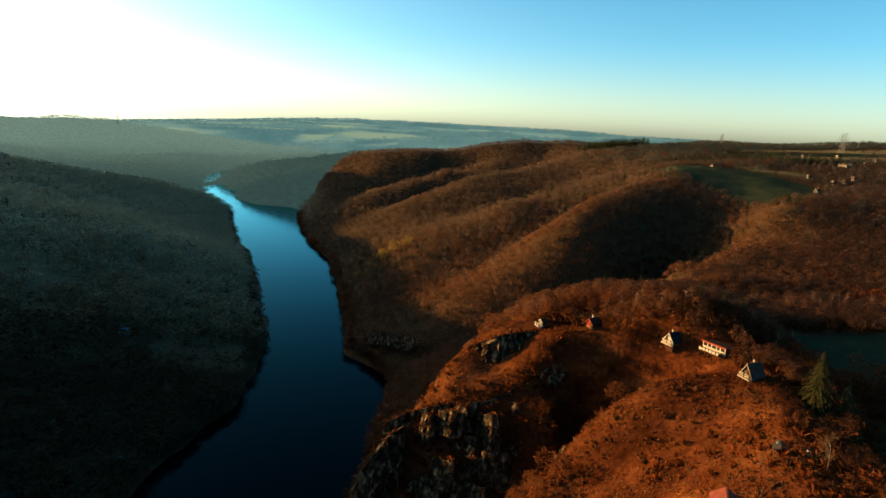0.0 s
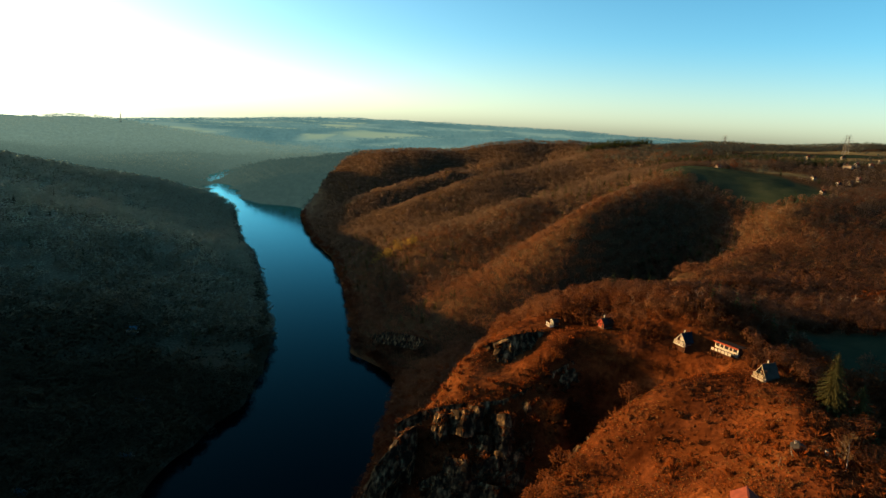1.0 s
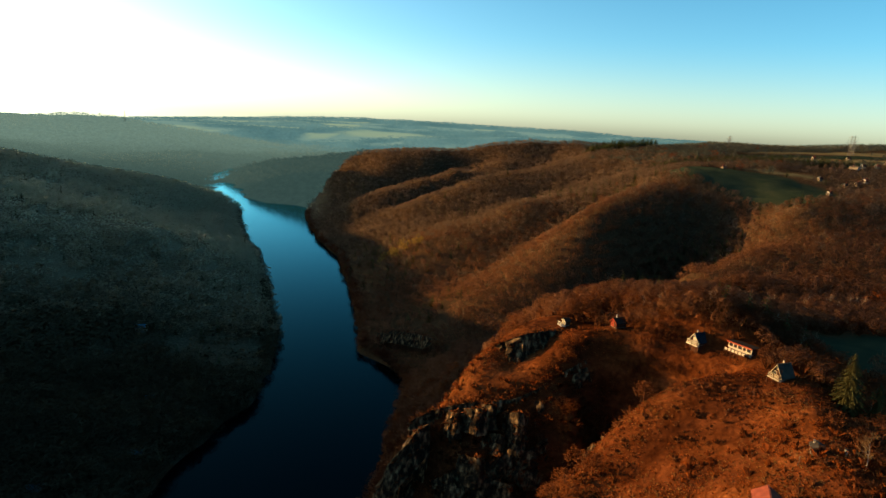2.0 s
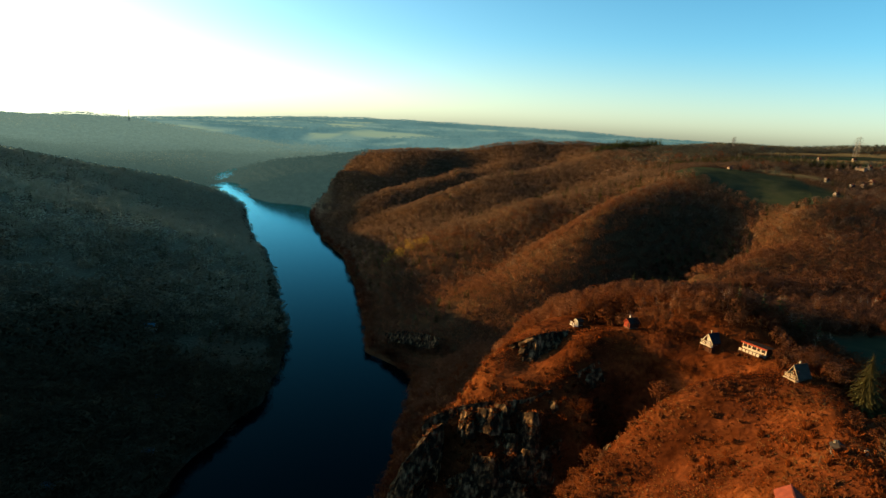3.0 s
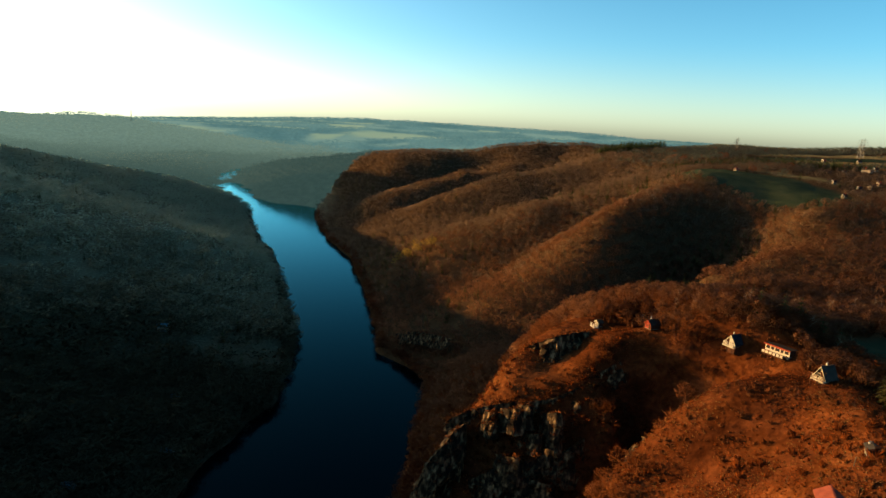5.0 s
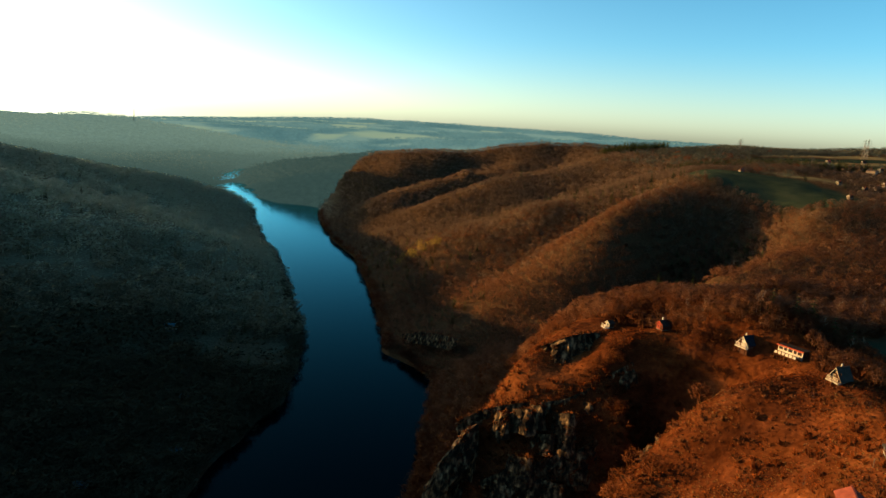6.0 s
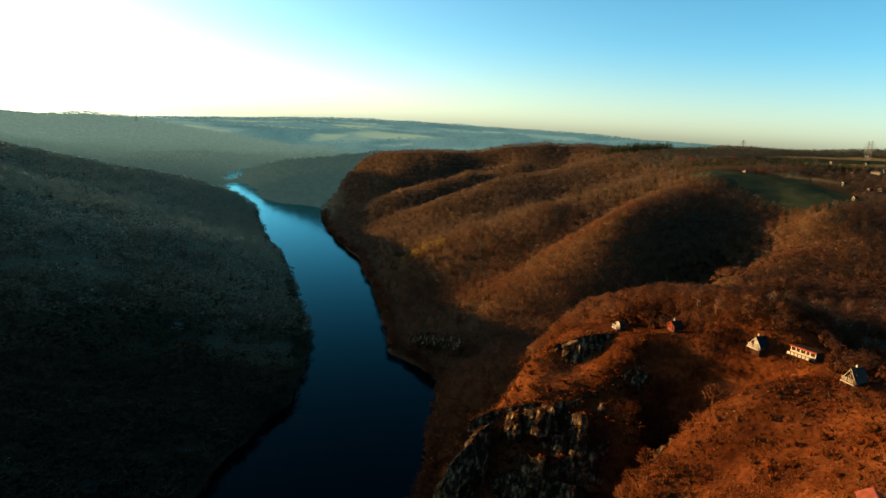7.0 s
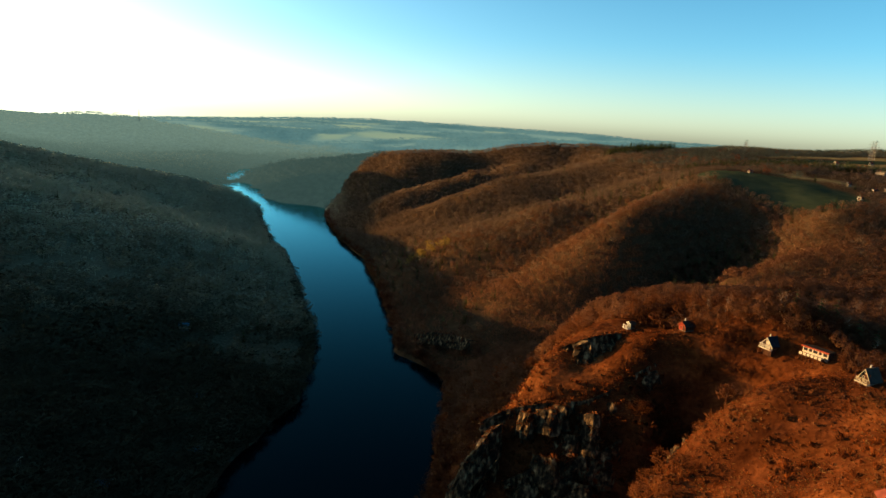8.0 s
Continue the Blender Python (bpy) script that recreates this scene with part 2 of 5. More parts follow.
# spurs and gullies of the long river slope, from near to far
course((256, 448, -35), (228, 434, -47), (204, 420, -61), (178, 396, -80), (160, 370, -96), (140, 345, -104), (112, 308, -106), (70, 286, -108), (21, 280, -111), (-8, 290, -130))
course((4, 352, -119.6), (28, 362, -106), (50, 375, -97), (69, 385, -87), (86, 398, -73), (103, 412, -58), (123, 430, -47), (151, 455, -40), (185, 490, -34))
course((-20, 400, -124), (15, 425, -114), (45, 445, -100), (75, 468, -89), (100, 490, -76), (130, 515, -62), (160, 535, -48))
course((-43, 460, -118), (-17, 490, -103.6), (26, 515, -87.7), (51, 530, -77), (78, 542, -66.4), (131, 552, -53.4), (166, 548, -46.4))
course((-66, 545, -121), (-35, 575, -109), (5, 600, -98), (45, 630, -87), (95, 660, -72), (160, 700, -54))
course((-91, 610, -120.7), (-62, 645, -109), (-33, 680, -89.3), (-1, 705, -75.2), (33, 730, -62.8), (69, 750, -54.9), (148, 800, -42.8), (200, 825, -28))
course((-105, 670, -121), (-82, 702, -108), (-52, 735, -104), (-15, 765, -98), (25, 795, -89), (80, 825, -71), (150, 880, -46))
course((-135, 700, -126.1), (-108, 740, -99.5), (-76, 775, -87.3), (-33, 810, -72.4), (13, 845, -59.4), (81, 890, -49.5), (156, 940, -39.4))
course((-150, 800, -121), (-115, 825, -104), (-80, 848, -97), (-35, 880, -90), (5, 915, -77), (50, 950, -52))
course((-189, 870, -129.1), (-139, 895, -90.8), (-91, 915, -70.9), (-36, 945, -52.3))
# the crest of the plateau and the point in the bend
course((260, 940, -15.9), (208, 990, -13.5), (135, 1000, -17.6), (69, 1000, -25.6), (-24, 990, -40.7), (-99, 985, -49.1), (-160, 1060, -58), (-221, 1100, -71), (-272, 1115, -79), (-325, 1135, -90), (-378, 1165, -102), (-425, 1200, -114), (-455, 1235, -127))
course((-172, 888, -112), (-205, 915, -124), (-270, 955, -116), (-320, 985, -120))
course((-330, 1300, -118), (-150, 1200, -85), (0, 1120, -62), (130, 1080, -42), (260, 1040, -28))
course((-400, 950, -124), (-440, 1040, -126), (-480, 1105, -127), (-530, 1185, -127), (-550, 1270, -126), (-560, 1380, -126))
course((-640, 1420, -124), (-600, 1600, -118), (-300, 1750, -112), (100, 1700, -98), (300, 1300, -50))
# fields and village
course((208, 510, -23), (226, 560, -22), (280, 560, -20), (348, 560, -17), (430, 560, -13), (600, 600, -5))
course((283, 442, -33), (330, 460, -28), (420, 450, -22), (600, 450, -10))
course((235, 390, -35), (285, 395, -32), (400, 400, -25), (600, 380, -10))
course((300, 700, -16), (430, 720, -10), (560, 760, -4), (800, 800, 4))
course((380, 1050, -14), (481, 1300, -13.7), (601, 1300, 0.2), (710, 1300, 3.8), (821, 1300, -5.8))
course((644, 1000, -1.8), (711, 1000, 8.1), (794, 1000, 17.3), (1050, 950, 10))
course((900, 200, -5), (1500, 500, 10), (3000, 800, 30))
# the shaded side
course((-139, 427, -129), (-233, 473, -95), (-325, 490, -83), (-440, 560, -66), (-457, 620, -61))
# unseen ridges to the left, their heights set to cast shadow across the river
course((-730, 570, -14), (-800, 620, 10), (-900, 690, 20))
course((-920, 820, 18), (-1000, 920, 27), (-1100, 1020, 44))
course((-600, 610, -28), (-690, 720, -2), (-790, 850, -8), (-900, 980, -20))
course((-560, 760, -92), (-690, 950, -104), (-900, 1120, -100), (-1080, 1300, -100), (-1500, 1400, -90))
course((-457, 620, -61), (-418, 655, -70), (-385, 705, -82), (-355, 785, -99), (-325, 850, -120))
# the last, unseen nodes are raised to shade the opposite bank
course((-110, 212, -131), (-154, 293, -119), (-210, 310, -104), (-300, 330, -80), (-430, 420, -32), (-560, 440, 8), (-700, 460, 30))
course((-160, 150, -112), (-260, 180, -82), (-400, 220, -46), (-560, 260, -8))
course((-150, -100, -110), (-300, -100, -60), (-500, -100, -15))
course((-430, 820, -112), (-500, 950, -122), (-590, 1100, -124), (-640, 1250, -121), (-800, 1500, -122))
course((-1500, 900, -30), (-1100, 400, -5), (-900, -300, 0))
# the unseen left end is raised to shade the land across the bend
course((-2900, 2250, 120), (-2550, 2260, 100), (-2300, 2280, 0), (-2050, 2300, -66), (-1830, 2300, -80), (-1710, 2300, -76), (-1600, 2300, -60), (-1480, 2300, -45), (-1380, 2300, -46), (-1275, 2300, -57), (-1060, 2300, -79), (-920, 2300, -96), (-760, 2350, -118))
course((-2600, 2750, -70), (-2000, 2800, -80), (-1500, 2700, -88), (-1000, 2650, -105))
course((-1700, 1900, -105), (-1300, 1900, -112), (-900, 1850, -116), (-640, 1800, -122))
course((-1500, 3000, -80), (-1330, 3000, -82), (-1010, 2900, -92), (-800, 2950, -118))
# unseen ridge added to put the point in the bend into shadow
course((-1850, 1420, 150), (-1540, 1470, 155), (-1410, 1450, 145), (-1330, 1340, 122), (-1230, 1220, 92), (-1150, 1080, 40))
course((-1050, 1350, -108), (-1180, 1520, -108), (-1330, 1650, -106), (-1550, 1800, -100), (-2000, 1900, -60))
course((-2500, 1500, 20), (-3500, 1800, -20))
# the far country
course((-520, 2400, -112), (-300, 2500, -116), (100, 2300, -95), (500, 2000, -50))
course((-1000, 3000, -82), (-400, 3100, -66), (-190, 3200, -57), (50, 3300, -50))
course((0, 2750, -62), (272, 2650, -30), (360, 2650, -36), (700, 2500, -35), (1000, 2200, -20))
course((-2600, 3700, -105), (-1580, 3900, -50), (-1320, 4450, -17), (-800, 4500, 10), (-360, 4500, 25), (-250, 4500, 20), (500, 4500, 19), (1157, 4500, 13), (1300, 4400, 2), (2200, 4100, 0))
course((-1000, 3600, -40), (0, 3800, -30), (1000, 3500, -20), (2000, 3000, -10), (3200, 2400, 20))
course((-400, -660, -70), (300, -680, -20), (-1500, -600, 0), (2500, -600, 20))
course((-4500, 2000, 0), (-4500, -600, 0))
course((4500, 2000, 20), (4500, -600, 20))
course((-3500, 4800, -140), (-2500, 4800, -115), (-1700, 4850, -75), (-1200, 4850, -20), (0, 4900, 0), (3500, 4800, -10))
LAND = np.array(LAND)


def kernel(a, b):
    d = (a[:, None, 0] - b[None, :, 0]) ** 2 + (a[:, None, 1] - b[None, :, 1]) ** 2
    return np.sqrt(d + 36.0)


BASE = LAND[:, 2].mean()
WEIGHTS = np.linalg.solve(kernel(LAND, LAND) - 0.6 * np.eye(len(LAND)), LAND[:, 2] - BASE)


def height(x, y):
    """The ground's height."""
    x, y = np.atleast_1d(np.asarray(x, float)), np.atleast_1d(np.asarray(y, float))
    z = np.empty_like(x)
    for i in range(0, len(x), 8000):
        p = np.stack((x[i:i + 8000], y[i:i + 8000]), 1)
        z[i:i + 8000] = kernel(p, LAND) @ WEIGHTS + BASE
    far = np.hypot(x, y)
    rough = 1.5 * value_noise(x, y, 34, 1) + 0.8 * value_noise(x, y, 13, 2) + 0.45 * value_noise(x, y, 5, 3)
    rough += smooth(500, 1500, far) * 7 * value_noise(x, y, 170, 4)
    return z + rough * smooth(0, 14, z - WATER)


def warped(low, high, middle, count, spread):
    """Grid lines, close together round the middle."""
    a, b = (math.asinh((v - middle) / spread) for v in (low, high))
    return middle + spread * np.sinh(np.linspace(a, b, count))


def in_metres(p):
    """Places of the plan in metres. The country beyond 3 km is drawn closer in, along the line of sight."""
    p = np.asarray(p, float)
    d = np.maximum(np.hypot(p[..., 0], p[..., 1]), 1e-6)
    return p * np.where(d < 1700, UNIT, (UNIT * 1700 + 0.54 * (d - 1700)) / d)[..., None]


def mesh_object(name, verts, faces, mat, attributes=(), smooth_shade=True, normals=None):
    """One mesh from arrays of corners and triangles or quads."""
    me = bpy.data.meshes.new(name)
    sides = faces.shape[1]
    me.vertices.add(len(verts))
    me.vertices.foreach_set("co", np.ascontiguousarray(in_metres(verts), np.float32).ravel())
    me.loops.add(faces.size)
    me.loops.foreach_set("vertex_index", np.ascontiguousarray(faces, np.int32).ravel())
    me.polygons.add(len(faces))
    me.polygons.foreach_set("loop_start", np.arange(0, faces.size, sides, dtype=np.int32))
    me.polygons.foreach_set("use_smooth", np.full(len(faces), smooth_shade))
    for key, values in attributes:
        me.attributes.new(key, "FLOAT", "POINT").data.foreach_set("value", np.ascontiguousarray(values, np.float32))
    me.update(calc_edges=True)
    if normals is not None:
        me.normals_split_custom_set_from_vertices(normals)
    me.materials.append(mat)
    return new(name, me)


def within(x, y, cx, cy, rx, ry, turn=0.0, soft=0.3):
    """1 inside an oval, 0 outside, with an uneven edge."""
    c, s = math.cos(radians(turn)), math.sin(radians(turn))
    u, v = ((x - cx) * c + (y - cy) * s) / rx, (-(x - cx) * s + (y - cy) * c) / ry
    return 1 - smooth(1 - soft, 1 + soft, np.hypot(u, v) + 0.12 * value_noise(x, y, 0.35 * min(rx, ry), 9))


def open_country(x, y):
    """Where the far land is farmed, not wooded."""
    return smooth(2300, 2600, np.hypot(x, y)) * (1 - within(x, y, -1500, 2330, 1000, 380, -5, 0.2)) * (1 - within(x, y, 450, 2620, 420, 130, 0, 0.2)) * (1 - smooth(4150, 4300, np.hypot(x, y)))


def far_hill(p):
    """The big wooded hill across the bend and the slopes before it."""
    x, y = p[:, 0], p[:, 1]
    m = np.maximum(within(x, y, -1700, 2330, 1250, 420, -5, 0.2), within(x, y, -1000, 1700, 1100, 560, -20, 0.2))
    return np.maximum(m, (1 - smooth(1900, 2100, np.hypot(x, y))) * (x < 0))


def shaded_side(x, y):
    """Across the river, by its left bank."""
    bank = np.array(LEFT_BANK[5:])[::-1]
    return x < np.interp(y, bank[:, 1], bank[:, 0])


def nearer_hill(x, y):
    """The foot of the hazy hill, which lies nearer and gets a darker, clearer colour."""
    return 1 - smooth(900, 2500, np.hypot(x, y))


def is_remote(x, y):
    """Land that gets the haze colour: far off, across the upper bend, or on the shaded point."""
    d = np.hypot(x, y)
    # on the point the haze colour ends where its shade meets the sunlit slope
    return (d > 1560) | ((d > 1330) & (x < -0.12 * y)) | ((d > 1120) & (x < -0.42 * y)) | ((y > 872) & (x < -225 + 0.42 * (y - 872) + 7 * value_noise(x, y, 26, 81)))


def meadow(x, y):
    m = within(x, y, 165, 180, 62, 22, 5)
    m = np.maximum(m, within(x, y, 252, 496, 84, 43, -67, 0.12))
    m = np.maximum(m, within(x, y, 440, 650, 110, 34, 10, 0.15))
    m = np.maximum(m, within(x, y, 500, 770, 150, 22, 8, 0.15))
    return np.maximum(m, open_country(x, y) * smooth(0.1, 0.4, value_noise(x, 2.2 * y, 300, 11)))


def straw(x, y):
    m = within(x, y, 299, 545, 48, 9, -62, 0.15)
    m = np.maximum(m, np.maximum(within(x, y, 600, 850, 190, 40, 5, 0.15), within(x, y, 470, 715, 120, 24, 9, 0.15)))
    m = np.maximum(m, within(x, y, -330, 3200, 260, 190, 0, 0.3))
    return np.maximum(m, open_country(x, y) * smooth(0.5, 0.62, value_noise(x, 2.6 * y, 330, 12)))


gx, gy = warped(-4800, 4800, 40, 430, 42.0), warped(-690, 4880, 150, 430, 42.0)
GX, GY = (a.ravel() for a in np.meshgrid(gx, gy))
cells = np.arange(len(gx) * len(gy)).reshape(len(gy), len(gx))
quads = np.stack((cells[:-1, :-1], cells[:-1, 1:], cells[1:, 1:], cells[1:, :-1]), -1).reshape(-1, 4)
GZ = height(GX, GY)
remote = is_remote(GX, GY)[quads[:, 0]]
# the last mask greys the shaded ground; its haze is set as paleness with distance
cover = [("meadow", meadow(GX, GY)), ("straw", straw(GX, GY)), ("hill", far_hill(np.stack((GX, GY), 1))), ("near", nearer_hill(GX, GY)), ("pale", smooth(260, 720, np.hypot(GX, GY))), ("brown", smooth(190, 300, np.hypot(GX, GY))), ("shadowed", np.maximum(shaded_side(GX, GY), smooth(0.19, 0.24, -GX / np.maximum(GY, 1)) * (GY > 780)))]
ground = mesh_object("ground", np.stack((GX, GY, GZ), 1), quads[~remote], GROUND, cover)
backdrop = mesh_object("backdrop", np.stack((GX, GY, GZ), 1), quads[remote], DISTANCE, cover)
tagged(backdrop, "hazy blue-green hills and pale fields on the horizon", "distance", kind="structure")
tagged(ground, "steep river valley with leaf litter, dry grass and far fields", "ground", kind="structure")

wx, wy = np.linspace(-640, 60, 60), np.linspace(-680, 2100, 200)
WX, WY = (a.ravel() for a in np.meshgrid(wx, wy))
cells = np.arange(len(wx) * len(wy)).reshape(len(wy), len(wx))
quads = np.stack((cells[:-1, :-1], cells[:-1, 1:], cells[1:, 1:], cells[1:, :-1]), -1).reshape(-1, 4)
water = mesh_object("water", np.stack((WX, WY, np.full_like(WX, WATER)), 1), quads, WATER_MAT)
tagged(water, "calm dark blue river winding between wooded slopes", "river", kind="structure")


# ---- woods ----
def triangles(points):
    """A template from a list of triangles."""
    v = np.array(points, float).reshape(-1, 3)
    return v, np.arange(len(v)).reshape(-1, 3)


def bare_tree(rng, sprays, width=0.46):
    """A leafless tree one unit high: a tapered trunk, limbs, and sprays of twigs in an uneven crown."""
    t = []
    for k in range(3):
        a, b = 2.1 * k, 2.1 * (k + 1)
        r, s = 0.022, 0.008
        lo = [(r * math.cos(q), r * math.sin(q), -0.08) for q in (a, b)]
        hi = [(s * math.cos(q), s * math.sin(q), 0.62) for q in (a, b)]
        t += [lo[0], lo[1], hi[1], lo[0], hi[1], hi[0]]
    lean = rng.normal(0, 0.04, 2)
    for i in range(6):
        th, z = 1.05 * i + rng.uniform(0, 1), rng.uniform(0.25, 0.5)
        tip = (0.8 * width * math.cos(th), 0.8 * width * math.sin(th), z + rng.uniform(0.2, 0.38))
        t += [(0, 0, z), tip, (0.012, 0.012, z + 0.05)]
    for i in range(sprays):
        th, up = rng.uniform(0, 6.283), rng.uniform(-0.55, 1.0)
        out = math.sqrt(max(0.02, 1 - up * up)) * width * rng.uniform(0.7, 1.12)
        tip = np.array((out * math.cos(th) + lean[0], out * math.sin(th) + lean[1], 0.58 + 0.40 * up * rng.uniform(0.8, 1.05)))
        way = np.array((math.cos(th) * 0.8, math.sin(th) * 0.8, 0.5)) + rng.normal(0, 0.45, 3)
        start = tip - way * rng.uniform(0.12, 0.26) / np.linalg.norm(way)
        side = np.cross(way, rng.normal(0, 1, 3))
        side *= rng.uniform(0.4, 1.0) * (0.02 if sprays > 100 else 0.04 if sprays > 40 else 0.09) / np.linalg.norm(side)
        if i % 2:
            t += [start, tip - side, tip + side * 0.7]
        else:
            t += [start - side, tip, start + side]
    return triangles(t)


def shrub(rng, sprays):
    t = []
    for i in range(sprays):
        th, up = rng.uniform(0, 6.283), rng.uniform(0.05, 1)
        out = math.sqrt(1 - up * up) * rng.uniform(0.5, 1.1) * 0.75
        tip = np.array((out * math.cos(th), out * math.sin(th), 0.15 + 0.85 * up * rng.uniform(0.6, 1)))
        start = tip * rng.uniform(0.15, 0.5) - np.array((0, 0, 0.12))
        side = np.array((rng.normal(), rng.normal(), rng.normal(0, 0.5)))
        side *= rng.uniform(0.06, 0.16) / np.linalg.norm(side)
        t += [start, tip - side, tip + side] if i % 2 else [start - side, tip, start + side]
    return triangles(t)


def conifer(rng, tiers, fans):
    """A spruce one unit high: a trunk and whorls of drooping boughs."""
    t = []
    for k in range(3):
        a, b = 2.1 * k, 2.1 * (k + 1)
        lo = [(0.02 * math.cos(q), 0.02 * math.sin(q), -0.08) for q in (a, b)]
        t += [lo[0], lo[1], (0, 0, 0.95)]
    for i in range(tiers):
        f = i / (tiers - 1)
        z, r = 0.10 + 0.86 * f, 0.21 * (1 - f) ** 0.8 + 0.012
        for j in range(fans):
            a = 6.283 * (j + rng.uniform(-0.3, 0.3)) / fans + i * 1.3
            rr, w = r * rng.uniform(0.7, 1.15), 2.6 / fans
            z0 = z + rng.uniform(-0.02, 0.03)
            tip = (rr * math.cos(a), rr * math.sin(a), z0 - 0.35 * rr)
            t += [(0, 0, z0 + 0.05), (0.7 * rr * math.cos(a - w * 0.5), 0.7 * rr * math.sin(a - w * 0.5), z0 - 0.30 * rr), tip]
            t += [(0, 0, z0 + 0.05), tip, (0.7 * rr * math.cos(a + w * 0.5), 0.7 * rr * math.sin(a + w * 0.5), z0 - 0.22 * rr)]
    return triangles(t)


def plant(name, forms, x, y, tall, mat, label, rng, category="woodland", wide=1.0, z=None, canopy=False):
    """Many plants as one mesh, standing on the ground."""
    if not len(x):
        return None
    z = height(x, y) if z is None else z
    which = rng.integers(0, len(forms), len(x))
    lie = None
    if canopy:                          # a closed canopy takes the light much as the slope under it does
        e = 9.0
        lie = np.stack((height(x - e, y) - height(x + e, y), height(x, y - e) - height(x, y + e), np.full(len(x), 2 * e)), 1)
        lie /= np.linalg.norm(lie, axis=1)[:, None]
    patch = 0.5 + 0.28 * value_noise(x, y, 46, 71) + 0.2 * value_noise(x, y, 15, 72)
    V, F, T, N, base = [], [], [], [], 0
    for k, (fv, ff) in enumerate(forms):
        s = which == k
        n = int(s.sum())
        if not n:
            continue
        a, h = rng.uniform(0, 6.283, n), tall[s]
        w = h * rng.uniform(0.8, 1.25, n) * wide
        ca, sa = np.cos(a), np.sin(a)
        vx = (fv[None, :, 0] * ca[:, None] - fv[None, :, 1] * sa[:, None]) * w[:, None] + x[s][:, None]
        vy = (fv[None, :, 0] * sa[:, None] + fv[None, :, 1] * ca[:, None]) * w[:, None] + y[s][:, None]
        vz = fv[None, :, 2] * h[:, None] + z[s][:, None]
        V.append(np.stack((vx, vy, vz), -1).reshape(-1, 3))
        F.append((ff[None] + (np.arange(n) * len(fv))[:, None, None]).reshape(-1, 3) + base)
        out = np.stack((vx - x[s][:, None], vy - y[s][:, None], vz - (z[s] + 0.45 * h)[:, None]), -1).reshape(-1, 3)
        slope = lie[s] if lie is not None else np.zeros((n, 3))
        out = out / (np.linalg.norm(out, axis=1)[:, None] + 0.05) * (0.55 if lie is not None else 1.0) + rng.normal(0, 0.15, out.shape) + np.repeat(slope, len(fv), 0)
        N.append(out / np.linalg.norm(out, axis=1)[:, None])
        T.append(np.clip(np.repeat(patch[s] + rng.uniform(-0.25, 0.25, n), len(fv)) + rng.uniform(-0.12, 0.12, n * len(fv)), 0, 1))
        base += n * len(fv)
    ob = mesh_object(name, np.concatenate(V), np.concatenate(F), mat, [("tint", np.concatenate(T)), ("hill", far_hill(np.concatenate(V))), ("near", nearer_hill(np.concatenate(V)[:, 0], np.concatenate(V)[:, 1]))], True, np.concatenate(N))
    return tagged(ob, label, category, kind="stuff")


def scatter(rng, x0, x1, y0, y1, spacing, keep):
    """Jittered places at that spacing where keep(x, y) allows."""
    xs, ys = np.arange(x0, x1, spacing), np.arange(y0, y1, spacing)
    X, Y = (a.ravel() for a in np.meshgrid(xs, ys))
    X, Y = X + rng.uniform(-0.5, 0.5, len(X)) * spacing, Y + rng.uniform(-0.5, 0.5, len(Y)) * spacing
    k = keep(X, Y) > rng.uniform(0, 1, len(X))
    X, Y = X[k], Y[k]
    k = height(X, Y) > WATER + 0.25
    return X[k], Y[k]


def in_view(x, y, margin=25.0):
    """The stretch of country that can be seen from over the valley."""
    return (y > 40) & (np.abs(x + 3) < 0.80 * y + margin)


HUT_PLOTS = [(66, 160, 9), (57, 164, 9), (48, 168, 9), (40, 172, 8), (75, 153, 9), (66, 157, 8), (70, 130, 9), (68, 160, 8), (62, 166, 6), (74, 146, 6), (50, 172, 8), (36, 181, 8), (118, 158, 9), (112, 172, 9), (43, 177, 7), (55, 167, 8), (76, 156, 9), (86, 147, 10), (80, 123, 8), (69, 90, 7), (53, 77, 9)]


def slope_open(x, y):
    """The open, shrubby foreground slope and the crag's top."""
    m = within(x, y, 60, 108, 30, 38, -28)
    m = np.maximum(m, within(x, y, 30, 160, 34, 13, 25))
    m = np.maximum(m, within(x, y, 12, 168, 24, 20, 20))
    return np.maximum(m, within(x, y, 52, 70, 26, 25, 0))


def wooded(x, y):
    k = 1 - np.maximum(meadow(x, y), straw(x, y) * (np.hypot(x, y) > 250))
    k = k * (1 - slope_open(x, y))
    for hx, hy, r in HUT_PLOTS:
        k = k * (np.hypot(x - hx, y - hy) > r)
    k = k * (1 - within(x, y, 400, 520, 120, 70, 10) * 0.75) * (1 - within(x, y, 520, 720, 240, 150, 25) * 0.85)
    return k * in_view(x, y)


rng = np.random.default_rng(5)
NEAR_FORMS = [bare_tree(rng, 190) for _ in range(9)]
MID_FORMS = [bare_tree(rng, 64) for _ in range(9)]
SHADE_FORMS = [bare_tree(rng, 36, 0.5) for _ in range(7)]
FAR_FORMS = [bare_tree(rng, 26, 0.5) for _ in range(7)]
SPRUCE_FORMS = [conifer(rng, 8, 7) for _ in range(5)]
SHRUB_FORMS = [shrub(rng, 22) for _ in range(8)]
CLUMP_FORMS = [shrub(rng, 12) for _ in range(6)]


